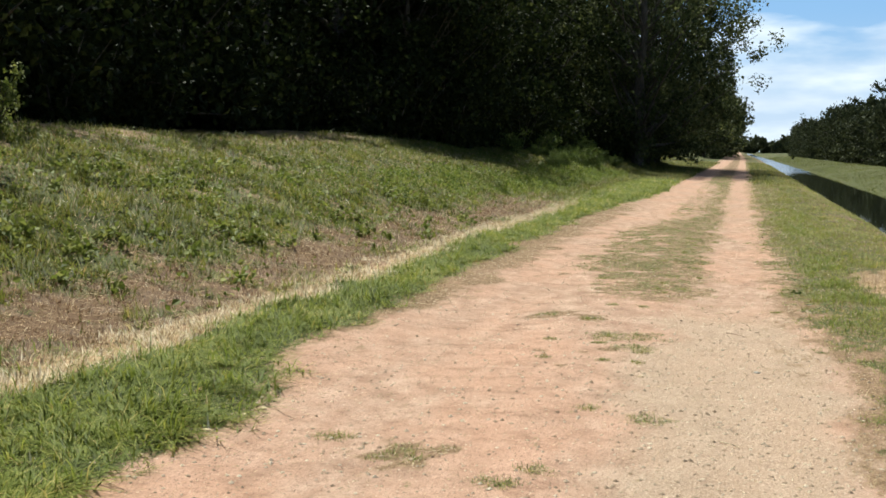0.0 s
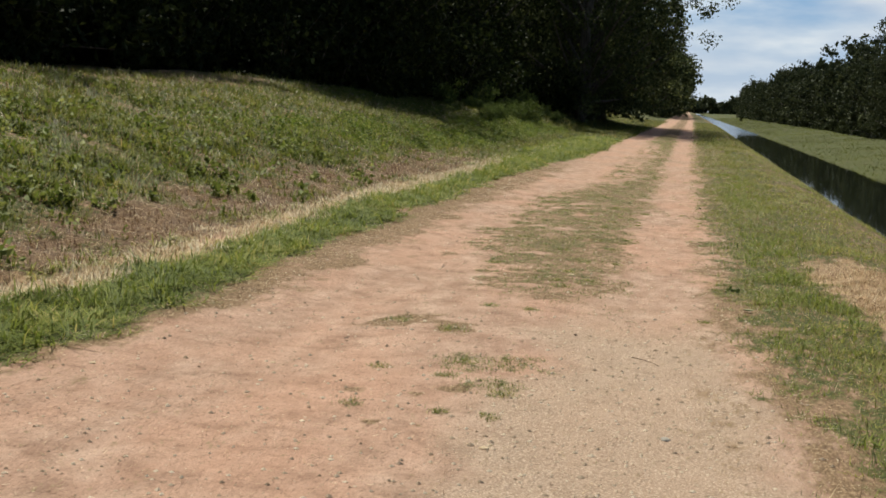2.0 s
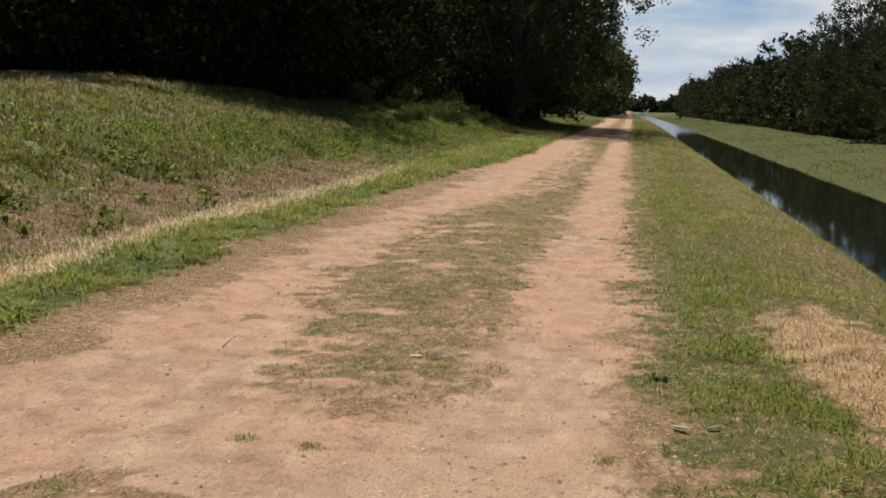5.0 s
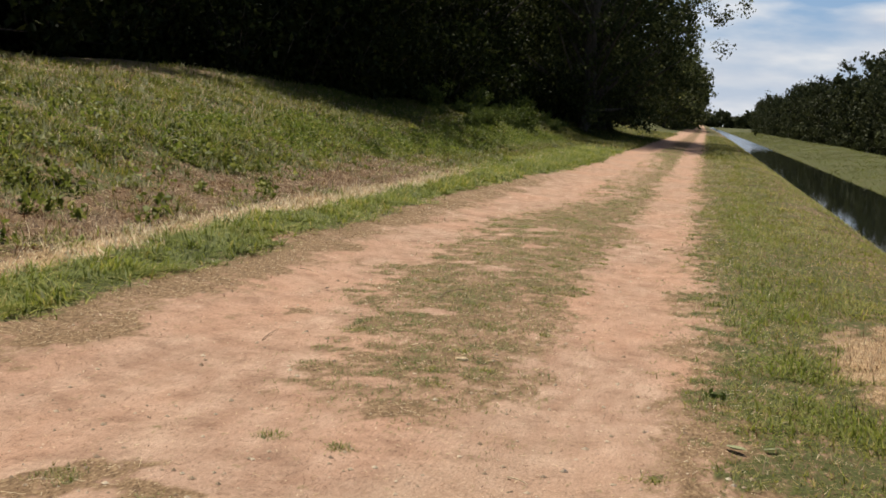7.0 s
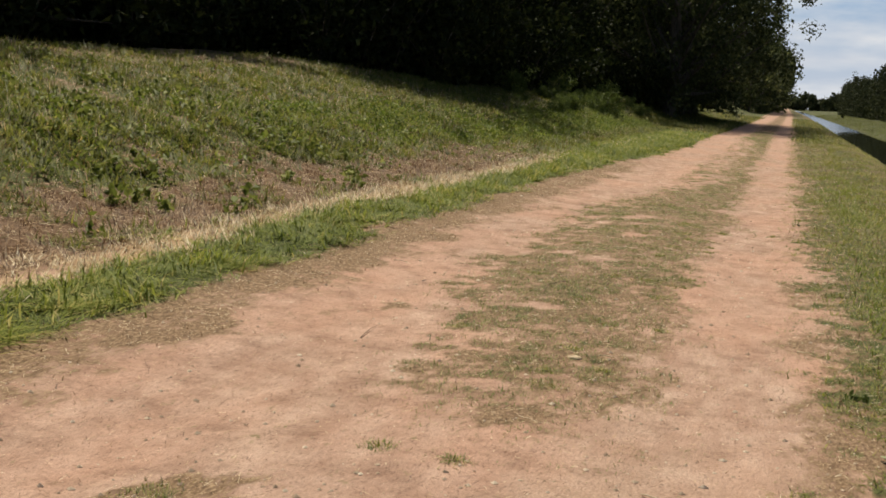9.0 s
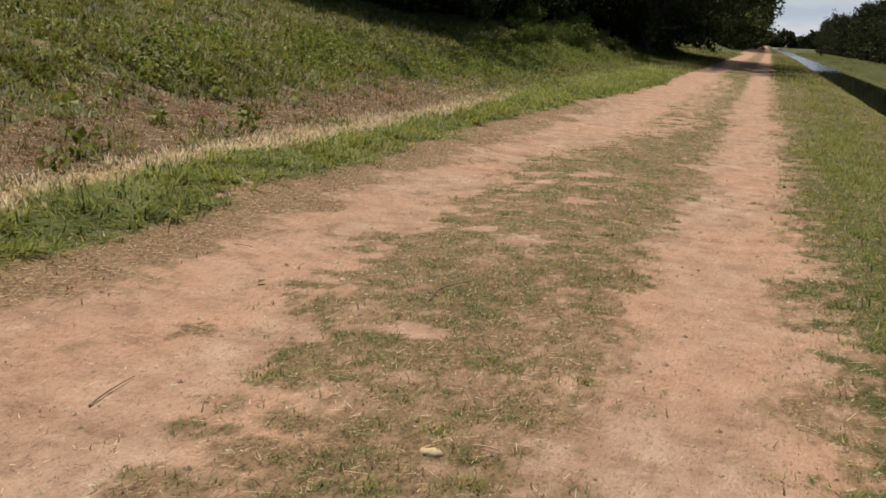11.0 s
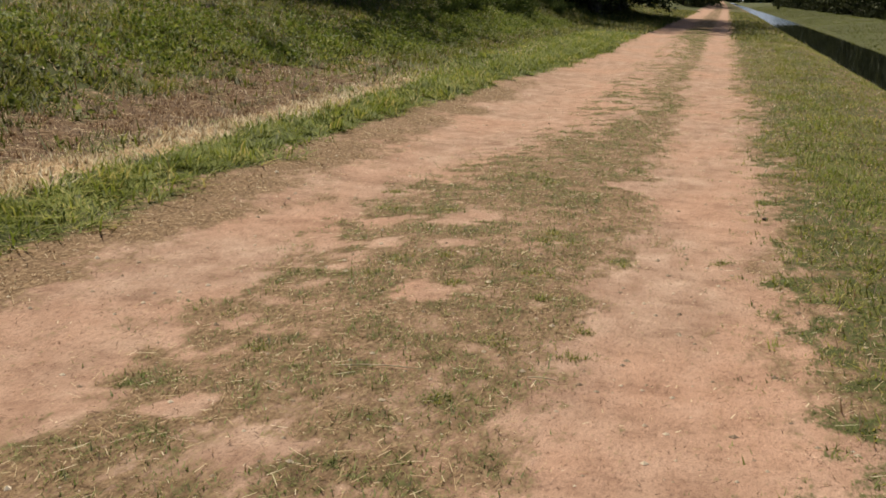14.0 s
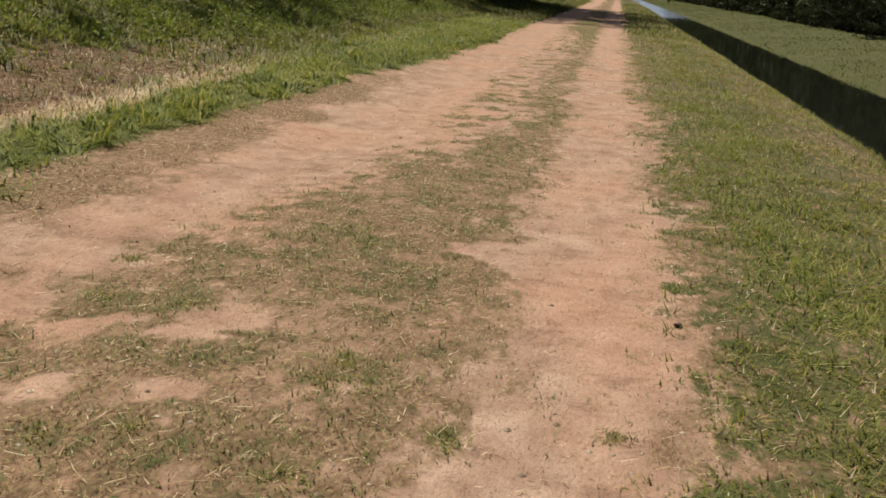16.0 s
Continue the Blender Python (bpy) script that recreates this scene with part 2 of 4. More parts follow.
GROUND = ground_material()
WATER = water_material()
BARK = bark_material()
GREEN = blade_material("green_grass", [(0.0, (0.053, 0.075, 0.015)), (0.45, (0.191, 0.235, 0.036)), (0.8, (0.350, 0.360, 0.066)), (1.0, (0.583, 0.470, 0.163))], 0.4, 0.15, 0.6)
MEADOW = blade_material("meadow_grass", [(0.0, (0.048, 0.055, 0.011)), (0.45, (0.159, 0.175, 0.030)), (0.75, (0.307, 0.290, 0.059)), (0.9, (0.445, 0.330, 0.111)), (1.0, (0.636, 0.440, 0.184))], 0.4, 0.15, 0.6)
STRAW = blade_material("straw", [(0.0, (0.09, 0.044, 0.024)), (0.35, (0.26, 0.145, 0.08)), (0.6, (0.5, 0.345, 0.2)), (0.8, (0.72, 0.56, 0.36)), (1.0, (0.93, 0.81, 0.6))], 0.3, 0.15, 0.6)
WEED = blade_material("weed_leaf", [(0.0, (0.064, 0.085, 0.017)), (0.5, (0.191, 0.225, 0.043)), (1.0, (0.445, 0.430, 0.136))], 0.4, 0.15, 0.45)
VERGE = blade_material("verge_meadow", [(0.0, (0.058, 0.070, 0.015)), (0.5, (0.228, 0.240, 0.047)), (0.8, (0.403, 0.370, 0.092)), (1.0, (0.615, 0.460, 0.184))], 0.42, 0.15, 0.6)
STRIP = blade_material("trodden_grass", [(0.0, (0.075, 0.095, 0.026)), (0.4, (0.19, 0.24, 0.066)), (0.7, (0.33, 0.345, 0.118)), (0.87, (0.42, 0.33, 0.15)), (1.0, (0.58, 0.43, 0.22))], 0.35, 0.15, 0.6)
HERB = blade_material("nettle_leaf", [(0.0, (0.048, 0.075, 0.012)), (0.5, (0.170, 0.225, 0.033)), (1.0, (0.424, 0.430, 0.097))], 0.42, 0.15, 0.45)
SHRUB = blade_material("shrub_leaf", [(0.0, (0.05, 0.07, 0.016)), (0.6, (0.13, 0.17, 0.04)), (1.0, (0.27, 0.31, 0.09))], 0.35)
# near-black leaf colour: the wood's shade is painted into it
LEAF_SHADE = blade_material("shade_tree_leaf", [(0.0, (0.01, 0.015, 0.005)), (0.6, (0.025, 0.035, 0.01)), (1.0, (0.12, 0.135, 0.04))], 0.25, 0.06)
# brighter copy for crowns by the path: sunlight is painted into it
LEAF_SUNLIT = blade_material("sunny_tree_leaf", [(0.0, (0.032, 0.042, 0.016)), (0.6, (0.085, 0.1, 0.038)), (1.0, (0.25, 0.26, 0.1))], 0.34, 0.1)
# lighter, greyer leaf: haze over the canal is put into its colour
LEAF_HAZE = blade_material("hazed_tree_leaf", [(0.0, (0.03, 0.036, 0.018)), (0.6, (0.062, 0.072, 0.034)), (1.0, (0.13, 0.14, 0.062))], 0.18, 0.05)

# ---- lie of the land ----
rng = np.random.default_rng(7)


def lattice(ix, iy, seed):
    h = (ix.astype(np.int64) * 374761393 + iy.astype(np.int64) * 668265263 + seed * 974711) & 0xFFFFFFFF
    h = ((h ^ (h >> 13)) * 1274126177) & 0xFFFFFFFF
    return ((h ^ (h >> 16)) & 0xFFFF) / 65535.0


def patches(x, y, size, seed, octaves=3):
    """Smooth noise from 0 to 1 over the plan, with blotches of about that size."""
    total, weight, amount = 0.0, 0.0, 1.0
    for k in range(octaves):
        u, v = np.asarray(x, float) / size + 100, np.asarray(y, float) / size + 100
        iu, iv = np.floor(u), np.floor(v)
        fu, fv = u - iu, v - iv
        fu, fv = fu * fu * (3 - 2 * fu), fv * fv * (3 - 2 * fv)
        s = seed + 31 * k
        low = lattice(iu, iv, s) * (1 - fu) + lattice(iu + 1, iv, s) * fu
        high = lattice(iu, iv + 1, s) * (1 - fu) + lattice(iu + 1, iv + 1, s) * fu
        total, weight = total + amount * (low * (1 - fv) + high * fv), weight + amount
        amount, size = amount * 0.5, size * 0.5
    return total / weight


def bend(y):
    """The path and the canal shift very gently to the right in the distance."""
    y = np.asarray(y, float)
    return np.where(y < 0, 0, 0.9 * (1 - np.exp(-(y / 150.0) ** 2)))


SECTION_X = [-800, -60, -20, -14, -12, -10.8, -10, -9.4, -8.8, -7.2, -6.3, -5.7, -5, -4.3, -3.6, -3.1, -2.6, -2.1, -1.6, -1.0, -0.4, 0.1, 0.6, 1.3,
             1.9, 2.4, 2.9, 3.4, 5.44, 6.1, 7.5, 9.2, 10.05, 10.7, 13, 16, 19, 20.5, 24, 28, 40, 60, 800]
SECTION_Z = [4.0, 2.6, 2.3, 2.18, 2.08, 1.87, 1.64, 1.48, 1.32, 0.9, 0.52, 0.34, 0.24, 0.2, 0.18, 0.14, 0.07, 0.02, 0.04, 0.03, -0.01, -0.04, -0.03, -0.03,
             -0.05, -0.09, -0.2, -0.48, -1.9, -2.35, -2.8, -2.5, -1.9, -1.64, -1.48, -1.28, -1.15, -1.2, -1.85, -2.4, -2.6, -1.6, 4.0]
fine_x = np.arange(-40, 40, 0.02)
fine_z = np.convolve(np.pad(np.interp(fine_x, SECTION_X, SECTION_Z), 15, "edge"), np.ones(31) / 31, "valid")


def height(x, y):
    x, y = np.asarray(x, float), np.asarray(y, float)
    u = x - bend(y)
    z = np.where(np.abs(u) < 39, np.interp(u, fine_x, fine_z), np.interp(u, SECTION_X, SECTION_Z))
    rough = np.clip((np.abs(u + 1) - 1.8) / 2.0, 0, 1)
    z = z + (patches(x, y, 2.2, 11) - 0.5) * 0.16 * rough + (patches(x, y, 0.5, 12) - 0.5) * (0.018 + 0.017 * rough)
    z = z + (patches(x, y * 0.6, 6.0, 14) - 0.5) * 0.4 * np.clip((u - 10.6) / 3, 0, 1) * np.clip((60 - u) / 20, 0, 1)
    z = z + (patches(x, y, 9.0, 13) - 0.5) * 0.5 * np.clip((-u - 7) / 4, 0, 1)
    return z


def smooth(a, b, v):
    t = np.clip((v - a) / (b - a), 0, 1)
    return t * t * (3 - 2 * t)


# tufts of grass in the track and on the strip: place and radius
TUFTS_NEAR = [(-1.04, 10.1, 0.19), (-0.75, 10.2, 0.19), (-0.76, 9.6, 0.15), (-1.07, 9.7, 0.06), (-1.39, 8.9, 0.06), (-0.96, 8.9, 0.06), (-0.71, 8.9, 0.06), (-0.71, 9.4, 0.07),
              (-1.48, 9.8, 0.05), (-1.22, 12.15, 0.06), (-1.3, 11.1, 0.11), (-1.72, 11.35, 0.09), (-0.89, 12.1, 0.05), (0.38, 12.3, 0.06), (-0.49, 7.0, 0.13), (-0.86, 7.16, 0.08), (-0.94, 5.64, 0.08),
              (-1.63, 5.8, 0.17), (-1.06, 5.37, 0.1), (-2.1, 6.1, 0.11), (-0.85, 14.4, 0.08), (-0.82, 13.5, 0.08), (-0.87, 13.8, 0.07), (-0.61, 14.0, 0.05), (-0.8, 15.3, 0.12),
              (-1.54, 14.7, 0.09), (-0.45, 15.3, 0.05), (-1.03, 16.1, 0.09)]
TUFTS_FAR = [(-0.73, 17.3, 0.1), (-0.47, 17.2, 0.09), (-0.43, 17.6, 0.07), (-0.58, 16.6, 0.09), (-1.0, 17.3, 0.08), (-1.57, 17.1, 0.07), (-0.76, 21.9, 0.18), (-0.72, 19.7, 0.1),
             (-1.1, 20.6, 0.07), (-1.59, 19.3, 0.06), (-1.53, 20.7, 0.08), (-0.79, 18.9, 0.07), (-0.37, 21.5, 0.08), (-0.65, 20.5, 0.07), (-1.94, 22.6, 0.12), (-1.58, 22.6, 0.1),
             (-1.32, 24.4, 0.2), (-0.4, 20.0, 0.04), (-0.41, 19.6, 0.06), (-0.8, 22.1, 0.1), (-0.76, 21.0, 0.1), (-1.51, 21.1, 0.1), (-1.26, 21.2, 0.06), (-2.09, 23.3, 0.07),
             (-1.16, 24.1, 0.13), (0.77, 22.9, 0.12), (0.5, 23.9, 0.1), (0.18, 21.7, 0.06)]
HAY = [(-1.7, 11.3, 0.27), (-1.27, 11.1, 0.18), (-1.45, 9.2, 0.06), (-1.0, 8.6, 0.05), (-1.11, 9.2, 0.05), (-0.81, 12.9, 0.17), (-2.1, 15.2, 0.13), (-1.47, 13.5, 0.09), (-1.31, 13.9, 0.1),
       (-1.2, 8.6, 0.06), (-1.0, 9.4, 0.08), (-1.63, 5.8, 0.24)]
BARE = [(-1.05, 13.4, 0.12), (-1.18, 15.7, 0.14), (-1.19, 18.3, 0.14), (-1.24, 20.3, 0.17), (-1.63, 21.5, 0.09), (-1.38, 22.4, 0.18), (-1.6, 18.6, 0.1), (-0.51, 24.2, 0.15),
        (-1.87, 22.2, 0.1), (-1.2, 28.1, 0.2), (-1.26, 21.55, 0.1)]


def spots(x, y, rows, jitter):
    """1 inside ragged round spots near the path, 0 elsewhere."""
    out = np.zeros(np.shape(x))
    near = (x > -2.5) & (x < 1.2) & (y > 4.5) & (y < 30)
    if near.any():
        px, py, pj = x[near], y[near], jitter[near]
        r = np.full(px.shape, 9.0)
        for tx, ty, size in rows:
            r = np.minimum(r, np.hypot((px - tx) / size, (py - ty) / (1.15 * size)))
        out[near] = 1 - smooth(0.65, 1.2, r + (pj - 0.5) * 1.8)
    return out


def cover(x, y):
    """How much green, straw, dry litter and dark mulch covers the ground at a place, each 0 to 1."""
    x, y = np.asarray(x, float), np.asarray(y, float)
    u = x - bend(y) + (patches(x, y * 0.4, 1.1, 21) - 0.5) * 0.28
    along = y * np.where(np.abs(u + 0.9) < 3.6, 0.42, 1.0)       # blotches lie along the wheel tracks
    n1, n2, n3 = patches(x, along, 0.34, 22), patches(x, along, 1.6, 23), patches(x, along * 1.3, 0.16, 24, 3)
    n4, n5 = patches(x, y * 0.8, 0.4, 26), patches(x, y * 0.85, 0.13, 27, 2)
    # middle strip, nearly bare at its near end
    worn = smooth(23.5, 31.0, y) * (1 - 0.5 * smooth(52, 62, y))
    left_edge = -2.2 + 1.1 * worn + 0.5 * (1 - smooth(14.0, 17.0, y))
    ragged = u + 0.4 * (n1 - 0.5) + 0.4 * (n3 - 0.5) + 0.5 * (n5 - 0.5)
    strip = smooth(-0.15, 0.5, ragged - left_edge) * (1 - smooth(-0.6, -0.2, ragged)) * smooth(11.6, 14.0, y + 1.5 * (n2 - 0.5))
    strip = np.maximum(strip, 0.8 * worn * smooth(0.53, 0.6, 0.5 * n4 + 0.5 * n5) * smooth(-1.75, -1.4, u) * (1 - smooth(-0.9, -0.6, u)))
    bare = spots(x, y, BARE, n5)
    strip = strip * (1 - 0.85 * bare)
    green = strip * (0.34 + 0.58 * smooth(0.44, 0.58, 0.35 * n4 + 0.65 * n5))
    litter = strip * (0.6 + 0.4 * smooth(0.36, 0.54, 0.3 * n1 + 0.7 * n5))
    mulch = strip * smooth(0.4, 0.56, 0.35 * n4 + 0.65 * n5)
    lush = np.maximum(spots(x, y, TUFTS_NEAR, n5), spots(x, y, TUFTS_FAR, n5))
    green, litter = np.maximum(green, 0.9 * lush), np.maximum(litter, np.maximum(0.9 * spots(x, y, HAY, n5), 0.35 * lush))
    # left: litter along the track, green verge, straw line, dry swale, green bank
    near = 0.45 * (1 - smooth(9.5, 13.5, y))
    litter = np.maximum(litter, (0.66 + 0.34 * smooth(0.35, 0.6, 0.5 * n1 + 0.5 * n3)) * (1 - 0.8 * smooth(29, 40, y)) * smooth(2.4, 2.85, -u - near + 0.6 * (n1 - 0.5) + 0.3 * (n5 - 0.5)) * (1 - smooth(3.2, 3.4, -u)))
    verge = smooth(3.05, 3.4, -u + 0.5 * (n1 - 0.5) + 0.42 * (1 - smooth(6.0, 9.0, y)) + 0.5 * smooth(29, 42, y)) * (1 - smooth(3.85, 4.2, -u + 0.4 * (n1 - 0.5)))
    green = np.maximum(green, verge)
    straw = smooth(3.8, 4.05, -u + 0.3 * (n1 - 0.5)) * (1 - smooth(4.25, 4.75, -u + 0.5 * (n1 - 0.5))) * (0.35 + 0.65 * smooth(0.32, 0.55, 0.5 * n1 + 0.5 * n2))
    straw = straw * (1 - 0.8 * smooth(26, 38, y))
    swale = (1 - 0.7 * smooth(27, 38, y)) * smooth(4.1, 4.5, -u) * (1 - smooth(5.6, 6.3, -u + 1.2 * (n2 - 0.5)))
    litter = np.maximum(litter, swale)
    green = np.maximum(green, 0.85 * smooth(27, 38, y) * smooth(3.2, 3.8, -u))
    mulch = np.maximum(swale, 0.38 * mulch)
    bank = smooth(5.5, 6.1, -u + 1.2 * (n2 - 0.5))
    dry = bank * smooth(0.58, 0.74, patches(x, y, 0.9, 25))
    green = np.maximum(green, np.maximum(bank * (0.95 - 0.5 * dry), 0.55 * swale * smooth(0.5, 0.6, n1)))
    dry = np.maximum(dry, smooth(10.2, 11.2, -u + 1.5 * (n2 - 0.5)))
    green = green * (1 - 0.6 * smooth(10.2, 11.2, -u + 1.5 * (n2 - 0.5)))
    litter = np.maximum(litter, 0.8 * dry)
    # right: litter, green verge, straw patch, drier slope
    litter = np.maximum(litter, (0.55 + 0.45 * n3) * smooth(0.1, 0.7, u + 0.9 * (n1 - 0.5) - 0.2 * (1 - smooth(8.0, 12.0, y))))
    near_right = 1 - smooth(8.5, 15.5, y)
    right = smooth(0.2, 0.78, u + 0.5 * (n4 - 0.5) + 0.9 * (n5 - 0.5) - 0.52 * near_right)
    patch = 1 - smooth(0.75, 1.15, np.sqrt(((x - 1.98 + 0.06 * (y - 14)) / 0.5) ** 2 + ((y - 14.1) / 2.9) ** 2) + (n3 - 0.5) * 0.9)
    right = right * (1 - patch)
    straw = np.maximum(straw, np.maximum(0.85 * patch, 0.5 * smooth(1.6, 2.4, u) * smooth(0.5, 0.6, n2)))
    green = np.maximum(green, right * (0.85 - 0.25 * smooth(1.8, 2.6, u)))
    far = smooth(7.5, 8.5, u)
    green, straw, litter = green * (1 - far) + far * (0.75 + 0.25 * n2), straw * (1 - far), litter * (1 - far)
    return green, straw, litter, mulch * (1 - far)


def gravel(x, y):
    """Grey gravel lies bare in the right wheel track at its near end."""
    u = x + (patches(x, y, 0.8, 28) - 0.5) * 0.7
    return smooth(-0.85, -0.35, u) * (1 - smooth(0.45, 0.8, u)) * (1 - smooth(9.5, 14.5, y + 3 * (patches(x, y, 1.4, 29) - 0.5)))


def big_mesh(name, verts, faces, mat, tint=None, smooth_shade=False):
    """One mesh from arrays of vertices and of triangles or quads."""
    me = bpy.data.meshes.new(name)
    verts, faces = np.asarray(verts, np.float32), np.asarray(faces, np.int32)
    me.vertices.add(len(verts))
    me.vertices.foreach_set("co", verts.ravel())
    k = faces.shape[1]
    me.loops.add(faces.size)
    me.loops.foreach_set("vertex_index", faces.ravel())
    me.polygons.add(len(faces))
    me.polygons.foreach_set("loop_start", np.arange(len(faces), dtype=np.int32) * k)
    me.polygons.foreach_set("loop_total", np.full(len(faces), k, np.int32))
    me.polygons.foreach_set("use_smooth", np.full(len(faces), smooth_shade))
    me.update(calc_edges=True)
    if tint is not None:
        me.attributes.new("tint", "FLOAT", "POINT").data.foreach_set("value", np.asarray(tint, np.float32))
    me.materials.append(mat)
    return me


def steps(*stretches):
    out = []
    for a, b, n in stretches:
        out.extend(np.linspace(a, b, n, endpoint=False))
    return np.array(out)


gx = np.concatenate([steps((-800, -60, 12), (-60, -16, 14), (-16, -6.5, 40), (-6.5, -2.6, 46), (-2.6, 1.2, 90), (1.2, 3.2, 24), (3.2, 14, 50), (14, 34, 26), (34, 60, 8), (60, 800, 12)), [800.0]])
gy = np.concatenate([steps((-300, -20, 8), (-20, 2, 30), (2, 7, 50), (7, 28, 340), (28, 60, 140), (60, 120, 70), (120, 400, 60), (400, 2400, 20)), [2400.0]])
mx, my = np.meshgrid(gx, gy)
mx = mx + bend(my) * np.clip(1 - (np.abs(mx) - 30) / 100, 0, 1)
mz = height(mx, my)
index = np.arange(mx.size).reshape(mx.shape)
quads = np.stack([index[:-1, :-1], index[:-1, 1:], index[1:, 1:], index[1:, :-1]], -1).reshape(-1, 4)
ground_mesh = big_mesh("ground", np.stack([mx, my, mz], -1).reshape(-1, 3), quads, GROUND, smooth_shade=True)
cg, cs, cl, cm = cover(mx.ravel(), my.ravel())
ground_mesh.attributes.new("mulch", "FLOAT", "POINT").data.foreach_set("value", cm.astype(np.float32))
cg = cg * np.where(np.abs(mx.ravel() + 1.1) < 1.5, 0.38, np.where((mx.ravel() > 0.4) & (mx.ravel() < 3.5), 0.8, 1.0))
ground_mesh.attributes.new("cover", "FLOAT_COLOR", "POINT").data.foreach_set(
    "color", np.stack([cg, cs, cl, gravel(mx.ravel(), my.ravel())], -1).astype(np.float32).ravel())
ground = tagged(new("ground", ground_mesh), "sandy two-track towpath between grassy banks beside a canal", "ground", kind="structure")

wy = np.linspace(-60, 1200, 140)
wv = np.concatenate([np.stack([bend(wy) + side, wy, np.full_like(wy, -1.9)], -1) for side in (4.6, 10.9)])
wf = [(i, i + 140, i + 141, i + 1) for i in range(139)]
water = tagged(new("water", big_mesh("water", wv, wf, WATER)), "dark still canal water reflecting trees and sky", "water", kind="structure")


# ---- trees ----
def tube(points, radii, sides=7):
    verts, faces = [], []
    points = [Vector([float(v) for v in p]) for p in points]
    for i, (p, r) in enumerate(zip(points, radii)):
        r = float(r)
        way = (points[min(i + 1, len(points) - 1)] - points[max(i - 1, 0)]).normalized()
        a = way.orthogonal().normalized()
        b = way.cross(a)
        for k in range(sides):
            t = 2 * math.pi * k / sides
            verts.append(p + r * (math.cos(t) * a + math.sin(t) * b))
    for i in range(len(points) - 1):
        for k in range(sides):
            j = (k + 1) % sides
            faces.append((i * sides + k, i * sides + j, (i + 1) * sides + j, (i + 1) * sides + k))
    return [tuple(v) for v in verts], faces


def leaf_cloud(centres, spreads, count, size, gen, droop=0.3):
    """Leaves round the given centres: each a small folded rhomb of two triangles."""
    pick = gen.integers(0, len(centres), count)
    way = gen.normal(size=(count, 3))
    way /= np.linalg.norm(way, axis=1)[:, None]
    place = centres[pick] + way * (spreads[pick] * gen.random(count) ** 0.58)[:, None]
    along = gen.normal(size=(count, 3))
    along[:, 2] -= droop
    along /= np.linalg.norm(along, axis=1)[:, None]
    across = np.cross(along, gen.normal(size=(count, 3)))
    across /= np.linalg.norm(across, axis=1)[:, None]
    s = size * (0.6 + 0.8 * gen.random(count))[:, None]
    fold = np.cross(along, across) * s * 0.12
    verts = np.stack([place - along * s * 0.5, place + across * s * 0.33 + fold, place + along * s * 0.5, place - across * s * 0.33 + fold], 1).reshape(-1, 3)
    base = np.arange(count)[:, None] * 4
    faces = np.concatenate([base + [0, 1, 2], base + [0, 2, 3]], 1).reshape(-1, 3)
    tint = np.repeat(np.clip(gen.normal(0.5, 0.2, count), 0, 1), 4)
    return verts, faces, tint


def make_tree(name, label, tall, reach, low, leaves, size, clumps, mat, seed, bark_r=0.18, limbs=False, foot=1.0, tight=1.0):
    """A tree: a tapered trunk with limbs, and a crown of leaf clumps with an uneven outline."""
    gen = np.random.default_rng(seed)
    lean = gen.normal(0, 0.04, 2)
    spine = [(lean[0] * h * tall + gen.normal(0, 0.06), lean[1] * h * tall + gen.normal(0, 0.06), h * tall * 0.86 - 0.3 * (h == 0)) for h in np.linspace(0, 1, 7)]
    tv, tf = tube(spine, [bark_r * (1.25 - h * 1.1) for h in np.linspace(0, 1, 7)], 8)
    centres, spreads, boughs = [], [], []
    for k in range(clumps):
        h = low + (1 - low) * (k + gen.random()) / clumps
        wide = reach * math.sqrt(max(0.06, 1 - ((h - 0.42 - 0.2 * low) / 0.62) ** 2)) * (0.55 + 0.6 * gen.random())
        wide *= foot + (1 - foot) * min(1.0, h / 0.4)
        turn = k * 2.4 + gen.normal(0, 0.5)
        tip = np.array([math.cos(turn) * wide, math.sin(turn) * wide, h * tall])
        rise = max(0.08, h - 0.18 - 0.1 * gen.random())
        root = np.array([lean[0] * rise * tall, lean[1] * rise * tall, rise * tall * 0.86])
        middle = (root + tip) / 2 + gen.normal(0, 0.15, 3)
        r = bark_r * 0.42 * (1.1 - h)
        if k % 2 == 0:
            lv, lf = tube([tuple(root), tuple(middle), tuple(tip)], [r + 0.012, r * 0.6 + 0.01, 0.008], 5)
            if limbs:
                boughs.append(big_mesh("limb", lv, lf, BARK, smooth_shade=True))
            else:
                tf = tf + [tuple(i + len(tv) for i in f) for f in lf]
                tv = tv + lv
        for part_way, spread in ((1.0, 0.24), (0.8, 0.2), (0.55, 0.24)):
            centres.append(root + (tip - root) * part_way + gen.normal(0, 0.12 * reach, 3))
            spreads.append(reach * spread * tight * (0.6 + 0.7 * gen.random()))
    verts, faces, tint = leaf_cloud(np.array(centres), np.array(spreads), leaves, size, gen)
    verts[:, 2] = np.maximum(verts[:, 2], 0.05)
    thing = tagged(new(name), label, "tree")
    wood = new("trunk", big_mesh("trunk", tv, tf, BARK, smooth_shade=True))
    crown = new("crown", big_mesh("crown", verts, faces, mat, tint))
    wood.parent = crown.parent = thing
    for me in boughs:
        new("limb", me).parent = wood
    return thing


